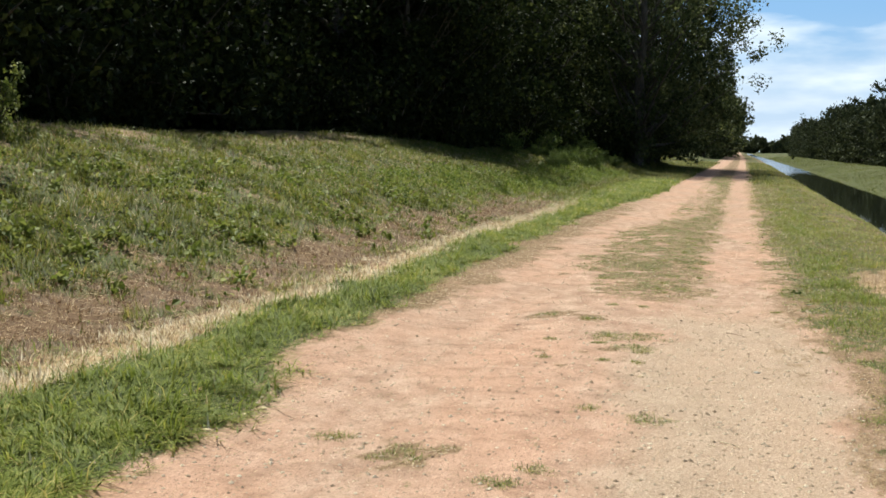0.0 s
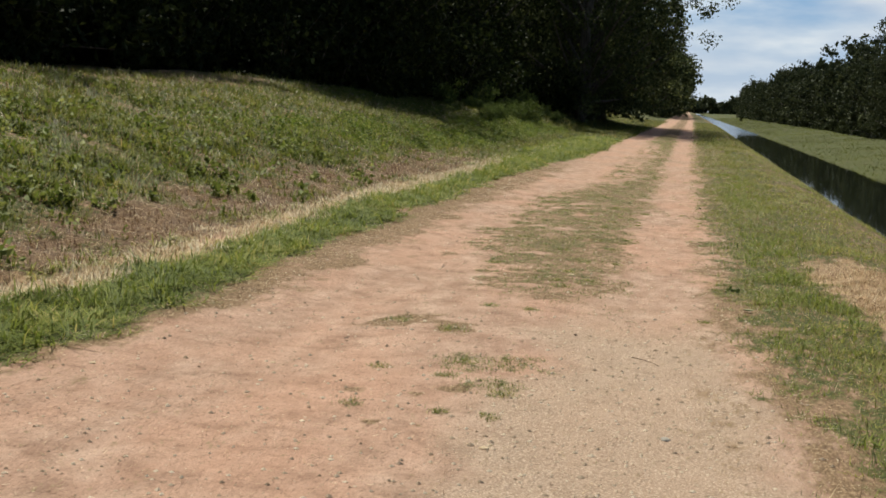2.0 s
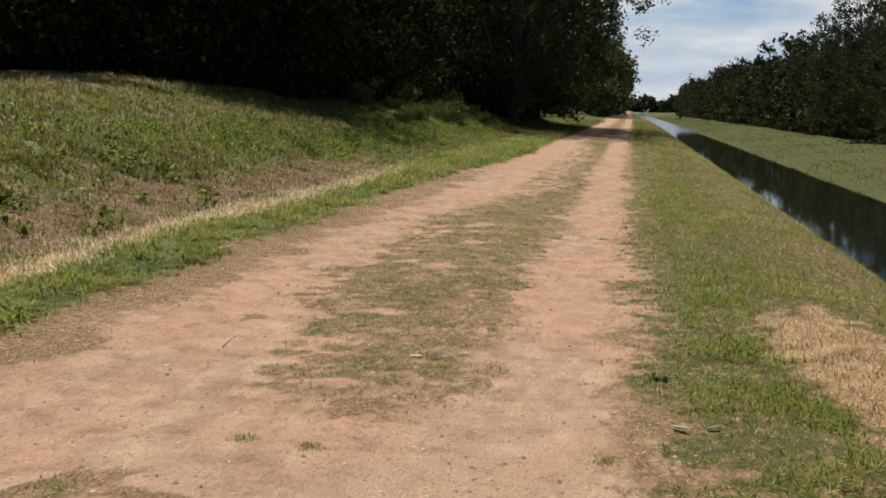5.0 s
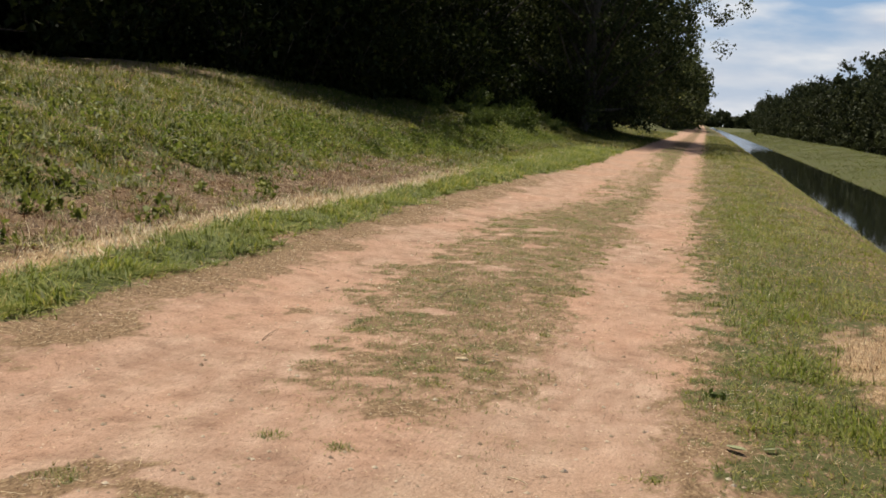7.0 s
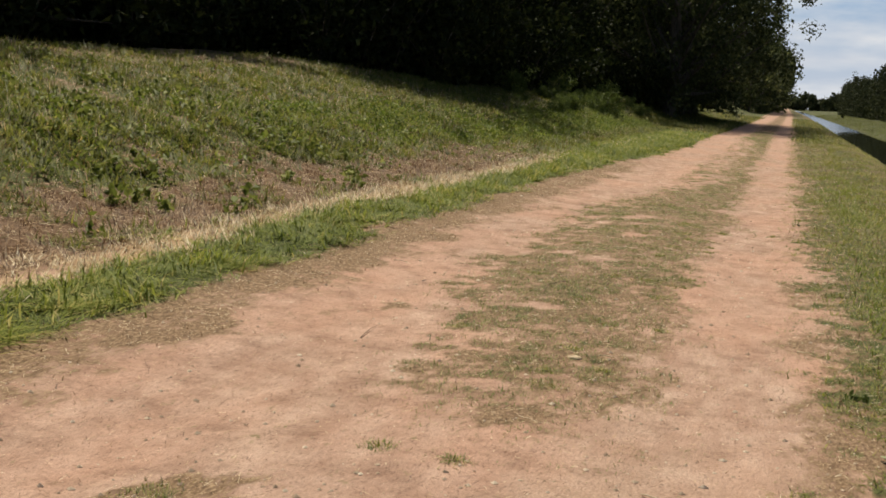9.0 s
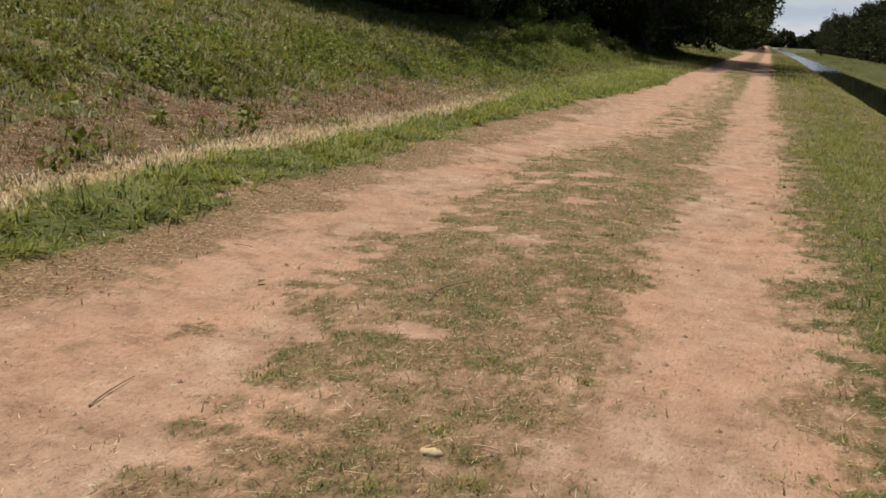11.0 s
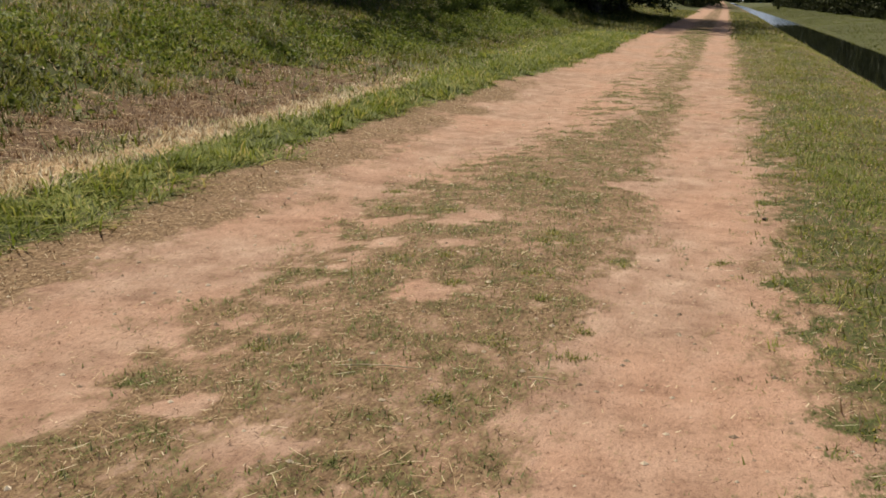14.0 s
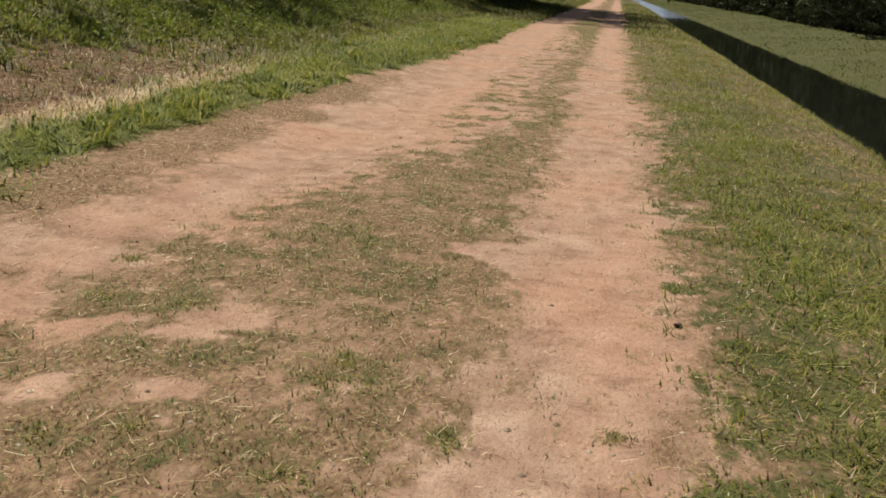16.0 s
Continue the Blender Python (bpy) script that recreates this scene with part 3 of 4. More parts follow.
def plant(models, places, group, gen, size=(0.85, 1.15)):
    """The models set in turn at the places; the first copies are the models themselves."""
    for i, (x, y) in enumerate(places):
        k = int(gen.integers(0, len(models)))
        m = pose(x, y, float(height(x, y)) - 0.05, 0, 0, float(gen.random() * 360))
        s = float(size[0] + (size[1] - size[0]) * gen.random())
        ob = models[k][0] if not models[k][1] else copy_thing(models[k][0], m)
        models[k][1] = True
        ob.matrix_basis = m @ Matrix.Diagonal((s, s, s * float(0.92 + 0.16 * gen.random()), 1))
        tagged(ob, group=group)


FOREST = "tall leafy deciduous tree in the dark wood above the bank"
near_models = [[make_tree("deciduous_tree", FOREST, 12.0 + k, 3.8 + 0.3 * k, 0.02, 7000, 0.21, 44, LEAF_SHADE, 40 + k, limbs=True), False] for k in range(4)]
inner_models = [[make_tree("deciduous_tree", "tall tree standing deep in the dark wood", 12.0 + k, 4.0, 0.02, 1500, 0.48, 36, LEAF_SHADE, 45 + k), False] for k in range(3)]
over_models = [[make_tree("deciduous_tree", "tall tree whose leafy boughs overhang the sandy path", 13.0 + 1.5 * k, 5.6, 0.04, 19000, 0.17, 76, LEAF_SUNLIT, 50 + k, 0.26, True, 0.4, 0.56), False] for k in range(3)]
shade_models = [[make_tree("deciduous_tree", "tall tree in shade-dark leaves that shades the upper bank", 13.0 + 1.5 * k, 5.6, 0.04, 15000, 0.22, 76, LEAF_SHADE, 55 + k, 0.26, True, 0.4, 0.7), False] for k in range(2)]
far_models = [[make_tree("deciduous_tree", "distant dark green tree along the towpath", 13.0 + k, 5.0, 0.04, 2600, 0.5, 36, LEAF_SUNLIT, 60 + k), False] for k in range(2)]
bank_models = [[make_tree("deciduous_tree", "dark green tree standing on the opposite canal bank", 6.6 + 1.2 * k, 2.5 + 0.15 * k, 0.12, 8500, 0.145, 52, LEAF_HAZE, 70 + k, tight=0.85), False] for k in range(4)]
bank_far = [[make_tree("deciduous_tree", "distant tree on the opposite canal bank", 8.0 + k, 3.2, 0.06, 2600, 0.4, 30, LEAF_HAZE, 80 + k), False] for k in range(2)]


def make_bush(label, tall, reach, leaves, size, mat, seed):
    """A bush: a few thin stems under a low mound of leaf clumps."""
    gen = np.random.default_rng(seed)
    tv, tf, centres, spreads = [], [], [], []
    for k in range(9):
        turn, out = k * 2.4, reach * (0.3 + 0.6 * gen.random())
        tip = (math.cos(turn) * out, math.sin(turn) * out, tall * (0.45 + 0.5 * gen.random()))
        lv, lf = tube([(tip[0] * 0.1, tip[1] * 0.1, -0.1), (tip[0] * 0.5, tip[1] * 0.5, tip[2] * 0.6), tip], [0.03, 0.02, 0.006], 5)
        tf += [tuple(i + len(tv) for i in f) for f in lf]
        tv += lv
        for part_way in (1.0, 0.6, 0.25):
            centres.append(np.array(tip) * part_way + gen.normal(0, 0.1, 3))
            spreads.append(reach * 0.42 * (0.7 + 0.5 * gen.random()))
    verts, faces, tint = leaf_cloud(np.array(centres), np.array(spreads), leaves, size, gen)
    verts[:, 2] = np.maximum(verts[:, 2], -0.05)
    thing = tagged(new("bush"), label, "bush")
    for name, me in (("stem", big_mesh("stem", tv, tf, BARK, smooth_shade=True)), ("foliage", big_mesh("foliage", verts, faces, mat, tint))):
        new(name, me).parent = thing
    return thing


bush_models = [[make_bush("shade-dark bush at the edge of the wood, a few added to deepen its shade", 2.2 + 0.5 * k, 1.5 + 0.2 * k, 1150, 0.23, LEAF_SHADE, 90 + k), False] for k in range(3)]
shrub_models = [[make_bush("leafy green shrub on the bank below the trees", 1.0 + 0.3 * k, 0.9, 2000, 0.12, SHRUB, 95 + k), False] for k in range(2)]
gen = np.random.default_rng(3)


def row(y0, y1, spacing, edge, jitter=0.8):
    out = []
    y = y0
    while y < y1:
        yy = y + float(gen.normal(0, spacing * 0.12))
        out.append((float(bend(yy)) + edge + float(gen.normal(0, jitter)), yy))
        y += spacing
    return out


plant(near_models, row(6, 42, 3.4, -17.2), "trees of the left wood", gen)
plant(inner_models, row(-6, 5, 4, -17.0) + row(-2, 60, 3.6, -20.5) + row(6, 70, 4.0, -24.5) + row(58, 80, 4.5, -17.5) + row(82, 130, 5.5, -13.5), "trees deep in the wood", gen)
# the seven bushes from (-10.4, 45.5) are added to deepen the bank's shade
plant(bush_models, row(8, 46, 1.7, -14.8, 0.4) + row(8, 60, 2.0, -17.0, 0.6) + row(41, 50, 1.5, -12.2, 0.4) + row(45, 56, 1.5, -11.6, 0.4) + [(-10.4 - 0.13 * k, 45.5 + 1.15 * k) for k in range(7)] + row(54, 79, 1.5, -11.3, 0.4) + row(56, 82, 1.9, -13.6, 0.5) + row(60, 78, 3.2, -9.8, 0.5) + row(80, 108, 1.8, -8.6, 0.4), "bushes at the wood's edge", gen)
plant(shrub_models, row(54, 78, 2.0, -9.5, 0.8), "shrubs on the bank", gen, (0.45, 0.95))
plant(shrub_models, row(48, 76, 1.4, -7.6, 0.7), "shrubs on the bank", gen, (0.25, 0.55))
plant(shade_models, [(-14.6, 50.0), (-15.2, 54.5), (-15.6, 46.0), (-16.5, 57.5), (-16.8, 62.0), (-15.2, 66.5), (-14.0, 71.5), (-12.5, 76.5)], "trees shading the bank", gen)
plant(shade_models, [(-11.6, 50.3), (-12.4, 47.2), (-12.9, 54.0)], "trees shading the bank", gen, (0.66, 0.74))
plant(over_models, row(82.5, 108, 4.6, -7.3, 0.4), "trees over the path", gen, (1.2, 1.38))
plant(far_models, row(108, 200, 6.5, -15.5) + row(204, 420, 6.5, -5.6) + row(75, 420, 8.0, -19.0), "distant trees by the path", gen)
plant(bank_models, row(34, 205, 6.4, 29.3, 0.8) + row(34, 70, 7.0, 34.5), "trees on the opposite bank", gen, (1.5, 2.15))
plant(bank_far, row(-24, 30, 8.0, 29.5) + row(208, 700, 9.0, 29.3) + row(70, 205, 6.8, 33.0) + row(90, 700, 13.0, 41.0), "distant trees on the opposite bank", gen, (1.5, 2.0))

pale_shrub = make_bush("pale sunlit shrub on the shaded bank", 0.9, 0.45, 500, 0.13, WEED, 99)
pale_shrub.matrix_basis = pose(-9.1, 58.8, float(height(-9.1, 58.8)) - 0.05)
edge_shrub = make_bush("sunlit light green shrub at the wood's edge", 1.6, 0.8, 1600, 0.1, WEED, 98)
edge_shrub.matrix_basis = pose(-10.75, 16.3, float(height(-10.75, 16.3)) - 0.05) @ Matrix.Diagonal((0.55, 0.55, 0.62, 1))

# flattened dark foliage in place of the shadow in a hollow of the slope
hollow_shade = make_bush("flat dark leaf mass standing in for a shadowed hollow in the opposite bank", 0.5, 0.9, 900, 0.14, LEAF_SHADE, 97)
hollow_shade.matrix_basis = pose(19.8, 115.0, float(height(19.8, 115.0)) - 0.1) @ Matrix.Diagonal((2.0, 2.0, 0.7, 1))
post_bush = make_bush("small upright dark bush at the edge of the canal bank", 1.5, 0.5, 500, 0.16, LEAF_SHADE, 96)
post_bush.matrix_basis = pose(15.9, 385.0, float(height(15.9, 385.0)) - 0.1)

# added shade-dark backing behind the opposite bank's trees: closes sky gaps, darkens the reflection
gen_back = np.random.default_rng(8)
by = 15 + 420 * gen_back.random(700) ** 1.3
bx = gen_back.uniform(34, 42, 700)
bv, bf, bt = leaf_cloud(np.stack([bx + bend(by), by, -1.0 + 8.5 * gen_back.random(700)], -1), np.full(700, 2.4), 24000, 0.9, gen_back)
tagged(new("opposite_backing", big_mesh("opposite_backing", bv, bf, LEAF_SHADE, bt)), "dark leaf mass added behind the opposite bank's trees to block the sky", "wood", kind="stuff")

# the deep wood behind the first rows of trees, its shade put into the leaf colour
gen_deep = np.random.default_rng(6)
dy = gen_deep.uniform(-20, 110, 900)
dx = gen_deep.uniform(-36, -27, 900)
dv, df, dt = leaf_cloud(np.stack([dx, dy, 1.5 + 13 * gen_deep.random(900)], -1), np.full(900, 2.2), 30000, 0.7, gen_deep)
tagged(new("deep_wood", big_mesh("deep_wood", dv, df, LEAF_SHADE, dt)), "dense shade-dark foliage deep inside the wood", "wood", kind="stuff")

# far wood that closes the view down the canal; its haze is only leaf colour
gen_far = np.random.default_rng(5)
fx = np.linspace(-130, 210, 170)
centres = np.stack([fx + gen_far.normal(0, 2, 170), 1000 + gen_far.normal(0, 12, 170), -1.5 + 10.0 * gen_far.random(170)], -1)
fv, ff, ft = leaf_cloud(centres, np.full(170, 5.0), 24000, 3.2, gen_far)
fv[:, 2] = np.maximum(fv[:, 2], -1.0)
tagged(new("far_wood", big_mesh("far_wood", fv, ff, LEAF_HAZE, ft)), "far wood in haze-greyed leaf colour closing the view down the canal", "wood", kind="stuff")


# ---- grass ----
def blades(name, label, x, y, tall, wide, lean, tint, mat, gen, segments=2, category="grass", comb=0.0, turn=None):
    """Blades rooted at (x, y): narrow, tapered and bent over to one side."""
    n = len(x)
    z = height(x, y) - 0.006
    if turn is None:
        turn = gen.random(n) * 2 * math.pi
    if comb:                                    # neighbours lean the same way
        turn = 14.0 * patches(x, y, comb, 61, 2) + gen.normal(0, 0.65, n)
    dx, dy = np.cos(turn), np.sin(turn)
    over = tall * lean * (0.4 + gen.random(n))
    rise = np.sqrt(np.maximum(tall ** 2 - np.minimum(over, 0.97 * tall) ** 2, 1e-6))
    ax, ay = -dy * wide * 0.5, dx * wide * 0.5
    root, side = np.stack([x, y, z], -1), np.stack([ax, ay, 0 * ax], -1)
    tip = root + np.stack([dx * over, dy * over, rise], -1)
    base = np.arange(n)[:, None]
    if segments == 1:
        verts = np.stack([root - side, root + side, tip], 1).reshape(-1, 3)
        faces = base * 3 + [0, 1, 2]
        tint = np.repeat(tint, 3)
    else:
        knee = root + np.stack([dx * over * 0.3, dy * over * 0.3, rise * 0.62], -1)
        verts = np.stack([root - side, root + side, knee + side * 0.75, knee - side * 0.75, tip], 1).reshape(-1, 3)
        faces = np.concatenate([base * 5 + [0, 1, 2], base * 5 + [0, 2, 3], base * 5 + [3, 2, 4]], 1).reshape(-1, 3)
        tint = np.repeat(tint, 5)
    return tagged(new(name, big_mesh(name, verts, faces, mat, tint)), label, category, kind="stuff")


def tussocks(name, label, cx, cy, per, radius, tall, wide, lean, tint, mat, gen, segments=1, category="grass"):
    """Tufts at (cx, cy): each a ring of blades that spread outwards, longest in the middle."""
    n = len(cx)
    turn = gen.random((n, per)) * 2 * math.pi
    out = np.sqrt(gen.random((n, per)))
    x = cx[:, None] + np.cos(turn) * out * radius[:, None]
    y = cy[:, None] + np.sin(turn) * out * radius[:, None]
    length = tall[:, None] * (0.55 + 0.6 * gen.random((n, per))) * (1.1 - 0.45 * out)
    shade = np.clip(tint[:, None] + gen.normal(0, 0.13, (n, per)), 0, 1)
    turn = turn + gen.normal(0, 0.6, (n, per))
    return blades(name, label, x.ravel(), y.ravel(), length.ravel(), np.repeat(wide, per), lean, shade.ravel(), mat, gen, segments, category, turn=turn.ravel())


def scatter(gen, count, x0, x1, y0, y1, which, power=1.0):
    """Places on the ground, thicker where that cover (0 green, 1 straw, 2 litter) is thick, and thinner far off."""
    y = y0 + (y1 - y0) * gen.random(count) ** power
    x = x0 + (x1 - x0) * gen.random(count) + bend(y)
    keep = gen.random(count) < cover(x, y)[which] ** 1.5
    return x[keep], y[keep]


def spread(values, mean, wide):
    return np.clip(g.normal(mean, wide, len(values)), 0, 1)


g = np.random.default_rng(21)
# the green verge on the side of the wood
x, y = scatter(g, 210000, -4.6, -2.5, 3, 60, 0, 1.5)
tuft = patches(x, y, 0.22, 40, 2)
keep = g.random(len(x)) < 0.25 + 0.75 * smooth(0.36, 0.56, tuft)
x, y, tuft = x[keep], y[keep], tuft[keep]
tall = (0.06 + 0.13 * g.random(len(x))) * (0.35 + 1.3 * tuft)
blades("verge_grass", "lush green grass verge beside the sandy track", x, y, tall, 0.008 + 0.0045 * y / 20, 1.5, spread(x, 0.16, 0.26) + 0.65 * patches(x, y, 0.7, 42), GREEN, g, comb=0.3)
x, y = scatter(g, 9000, -4.3, -2.6, 3, 50, 0, 1.4)
big = patches(x, y, 0.5, 54, 2)
tussocks("verge_tussocks", "thick dark green tussocks in the verge", x, y, 16, 0.03 + 0.06 * g.random(len(x)), 0.07 + 0.16 * big * g.random(len(x)), 0.0075 + 0.004 * y / 20, 1.5, 0.15 + 0.65 * big * g.random(len(x)) + 0.1, GREEN, g)

# the bank below the wood
x, y = scatter(g, 560000, -13, -4.6, 6, 78, 0, 1.5)
tuft = patches(x, y, 0.3, 43)
keep = g.random(len(x)) < 0.3 + 0.7 * smooth(0.38, 0.56, tuft)
x, y, tuft = x[keep], y[keep], tuft[keep]
tall = (0.04 + 0.12 * g.random(len(x))) * (0.1 + 1.8 * tuft)
blades("bank_grass", "rough mown grass on the sunny bank", x, y, tall, 0.009 + 0.008 * y / 20, 1.0, spread(x, 0.02, 0.2) + 0.74 * patches(x, y, 0.35, 44), MEADOW, g, 1, comb=0.4)
x, y = scatter(g, 16000, -12.5, -5.2, 7, 58, 0, 1.3)
keep = g.random(len(x)) < smooth(0.4, 0.6, patches(x, y, 1.1, 55))
x, y = x[keep], y[keep]
tussocks("bank_tussocks", "dark green tussocks of coarse grass on the bank", x, y, 18, 0.06 + 0.13 * g.random(len(x)), 0.1 + 0.15 * g.random(len(x)), 0.012 + 0.007 * y / 20, 1.15, 0.1 + 0.5 * g.random(len(x)), MEADOW, g)

# the trodden strip between the wheel tracks
x, y = scatter(g, 380000, -2.3, 0.3, 4, 75, 0, 1.7)
tall = (0.012 + 0.035 * g.random(len(x))) * (0.6 + 0.8 * patches(x, y, 0.25, 45))
blades("strip_grass", "short patchy grass on the middle strip", x, y, tall, 0.004 + 0.0045 * y / 20, 1.15, spread(x, 0.35, 0.24) + 0.5 * patches(x, y, 0.3, 46), STRIP, g, 1)
x, y = scatter(g, 46000, -2.3, 1.0, 5, 62, 0, 1.5)
big = g.random(len(x)) ** 2
tussocks("strip_tufts", "small trodden grass tufts on the middle strip", x, y, 12, 0.012 + 0.035 * big, 0.015 + 0.03 * big + 0.01 * g.random(len(x)), 0.0045 + 0.0035 * y / 20, 1.15,
         np.clip(g.normal(0.42, 0.2, len(x)), 0.05, 1), STRIP, g)
x, y = scatter(g, 70000, -2.3, 0.6, 9, 34, 0, 1.0)
big = g.random(len(x)) ** 2
tussocks("trodden_tufts", "flattened small grass tufts between the wheel tracks", x, y, 9, 0.01 + 0.03 * big, 0.018 + 0.03 * big + 0.01 * g.random(len(x)), 0.004 + 0.0015 * y / 20, 1.35,
         np.clip(g.normal(0.44, 0.2, len(x)), 0.05, 1), STRIP, g)
x, y = scatter(g, 170000, -2.4, 0.6, 8, 34, 2, 1.0)
blades("strip_thatch", "short brown thatch matted between the wheel tracks", x, y, 0.012 + 0.03 * g.random(len(x)), 0.0035 + 0.0015 * y / 20, 1.5, spread(x, 0.3, 0.22), STRAW, g, 1, "thatch")
for name, rows in (("track_tufts", TUFTS_NEAR), ("strip_tussocks", TUFTS_FAR)):
    x = np.concatenate([tx + size * 0.62 * g.normal(0, 0.75, 10 + int(230 * size)) for tx, ty, size in rows])
    y = np.concatenate([ty + size * 0.7 * g.normal(0, 0.75, 10 + int(230 * size)) for tx, ty, size in rows])
    tussocks(name, "small green grass tufts growing in the sandy track", x, y, 12, 0.01 + 0.025 * g.random(len(x)), 0.02 + 0.03 * g.random(len(x)), 0.005 + 0.0022 * y / 20, 1.15,
             np.clip(g.normal(0.5, 0.18, len(x)), 0, 1), VERGE, g)

# the verge towards the canal
x, y = scatter(g, 90000, 0.75, 1.75, 7, 34, 0, 1.2)
keep = g.random(len(x)) < smooth(0.42, 0.6, patches(x, y, 0.6, 53)) * np.exp(-((x - 1.2) / 0.33) ** 2) * (1 - 0.55 * smooth(15, 19, y))
x, y = x[keep], y[keep]
blades("verge_clumps", "bright green grass clumps beside the wheel track", x, y, 0.05 + 0.07 * g.random(len(x)), 0.006 + 0.003 * y / 20, 1.3, spread(x, 0.48, 0.16), GREEN, g)
x, y = scatter(g, 430000, 0.2, 5.0, 5, 70, 0, 1.6)
tuft = patches(x, y * 0.6, 0.35, 47)
keep = g.random(len(x)) < 0.3 + 0.7 * smooth(0.36, 0.56, tuft)
x, y, tuft = x[keep], y[keep], tuft[keep]
tall = (0.025 + 0.08 * g.random(len(x))) * (0.3 + 1.3 * tuft) * (0.5 + 0.5 * smooth(0.7, 1.6, x))
blades("canal_bank_grass", "grass on the verge falling towards the canal", x, y, tall, 0.006 + 0.006 * y / 20, 1.25, spread(x, 0.22, 0.2) + 0.5 * patches(x, y * 0.5, 0.7, 48), VERGE, g, 1, comb=0.5)
x, y = scatter(g, 24000, 0.3, 4.2, 7, 46, 0, 1.4)
keep = g.random(len(x)) < 0.1 + 0.9 * smooth(0.42, 0.6, patches(x, y, 0.8, 56))
x, y = x[keep], y[keep]
tussocks("canal_tussocks", "green tussocks on the verge above the canal", x, y, 14, 0.02 + 0.06 * g.random(len(x)), 0.04 + 0.07 * g.random(len(x)), 0.006 + 0.004 * y / 20, 1.3, 0.2 + 0.5 * g.random(len(x)), VERGE, g)

# straw, stubble and hay
x, y = scatter(g, 230000, -5.0, -3.7, 4, 50, 1, 1.5)
keep = g.random(len(x)) < 0.25 + 0.75 * smooth(0.4, 0.6, patches(x, y, 0.45, 57))
x, y = x[keep], y[keep]
blades("straw_stubble", "pale dry straw stubble along the verge", x, y, 0.03 + 0.09 * g.random(len(x)) ** 1.6, 0.008 + 0.006 * y / 20, 1.05, spread(x, 0.77, 0.22), STRAW, g, 1, "straw", comb=0.35)
x, y = scatter(g, 430000, -7.0, -2.4, 4, 50, 2, 1.5)
tuft = patches(x, y, 0.25, 49, 2)
keep = g.random(len(x)) < np.where(x < -4.2, 0.4 + 0.6 * smooth(0.36, 0.6, tuft), 0.55)
x, y, tuft = x[keep], y[keep], tuft[keep]
tall = (0.02 + 0.06 * g.random(len(x)) ** 2) * np.where(x < -4.2, 0.5 + 1.2 * tuft, 0.5)
blades("dry_stubble", "reddish brown mown stubble and hay litter", x, y, tall, 0.006 + 0.006 * y / 20, 1.1, np.clip(spread(x, 0.24, 0.26) + np.where(x < -4.2, 0.0, 0.22), 0, 1), STRAW, g, 1, "straw", comb=0.3)
x, y = scatter(g, 75000, -12.5, -5, 7, 55, 0, 1.4)
blades("bank_straw", "dry stalks among the grass of the bank", x, y, 0.06 + 0.12 * g.random(len(x)) ** 2, 0.006 + 0.006 * y / 20, 0.95, spread(x, 0.5, 0.25), STRAW, g, 1, "straw")
x, y = scatter(g, 65000, 0.5, 4.8, 6, 60, 0, 1.5)
blades("canal_bank_straw", "dry stalks among the grass of the canal verge", x, y, 0.03 + 0.07 * g.random(len(x)) ** 2, 0.004 + 0.004 * y / 20, 0.9, spread(x, 0.45, 0.2), STRAW, g, 1, "straw")
x, y = scatter(g, 170000, 9.9, 30.0, 15, 520, 0, 2.0)
blades("far_bank_grass", "green grass on the opposite canal bank", x, y, (0.04 + 0.12 * g.random(len(x))) * (0.2 + 1.6 * patches(x, y * 0.4, 1.3, 51)), 0.02 + 0.011 * y / 20, 0.95, spread(x, 0.05, 0.12) + 0.34 * patches(x, y * 0.25, 2.4, 52), MEADOW, g, 1)
x, y = scatter(g, 190000, 1.0, 3.0, 8, 20, 1, 1.0)
keep = cover(x, y)[1] > 0.6
x, y = x[keep], y[keep]
blades("straw_patch", "patch of tan dry grass on the verge", x, y, 0.025 + 0.055 * g.random(len(x)), 0.006 + 0 * x, 1.2, spread(x, 0.55, 0.2), STRAW, g, 1, "straw", comb=0.4)


def lying(name, label, x, y, long, wide, tint, mat, gen, category):
    """Cut stalks lying flat on the ground, each a thin crossed-over sliver."""
    n = len(x)
    turn = gen.random(n) * math.pi
    ends = []
    for sign in (-1, 1):
        ex, ey = x + sign * np.cos(turn) * long / 2, y + sign * np.sin(turn) * long / 2
        ends.append(np.stack([ex, ey, height(ex, ey) + 0.004 + 0.012 * gen.random(n)], -1))
    side = np.stack([-np.sin(turn), np.cos(turn), 0.2 + 0 * turn], -1) * (wide * 0.5)[:, None]
    verts = np.stack([ends[0] - side, ends[0] + side, ends[1] + side * 0.6, ends[1] - side * 0.6], 1).reshape(-1, 3)
    faces = np.arange(n)[:, None] * 4 + [0, 1, 2, 3]
    return tagged(new(name, big_mesh(name, verts, faces, mat, np.repeat(tint, 4))), label, category, kind="stuff")


x, y = scatter(g, 190000, -3.6, 1.5, 4, 55, 2, 1.5)
lying("hay_litter", "loose cut hay stalks lying on the path", x, y, 0.015 + 0.085 * g.random(len(x)) ** 4, 0.0012 + 0.0015 * y / 20, spread(x, 0.56, 0.26), STRAW, g, "hay")
x, y = scatter(g, 60000, -6.4, -3.9, 5, 42, 2, 1.3)
lying("swale_hay", "broken pale stalks strewn over the brown mown strip", x, y, 0.03 + 0.12 * g.random(len(x)) ** 2, 0.003 + 0.003 * y / 20, spread(x, 0.43, 0.25), STRAW, g, "hay")
y = 4 + 40 * g.random(20000) ** 1.6
x = -2.9 + 3.7 * g.random(20000)
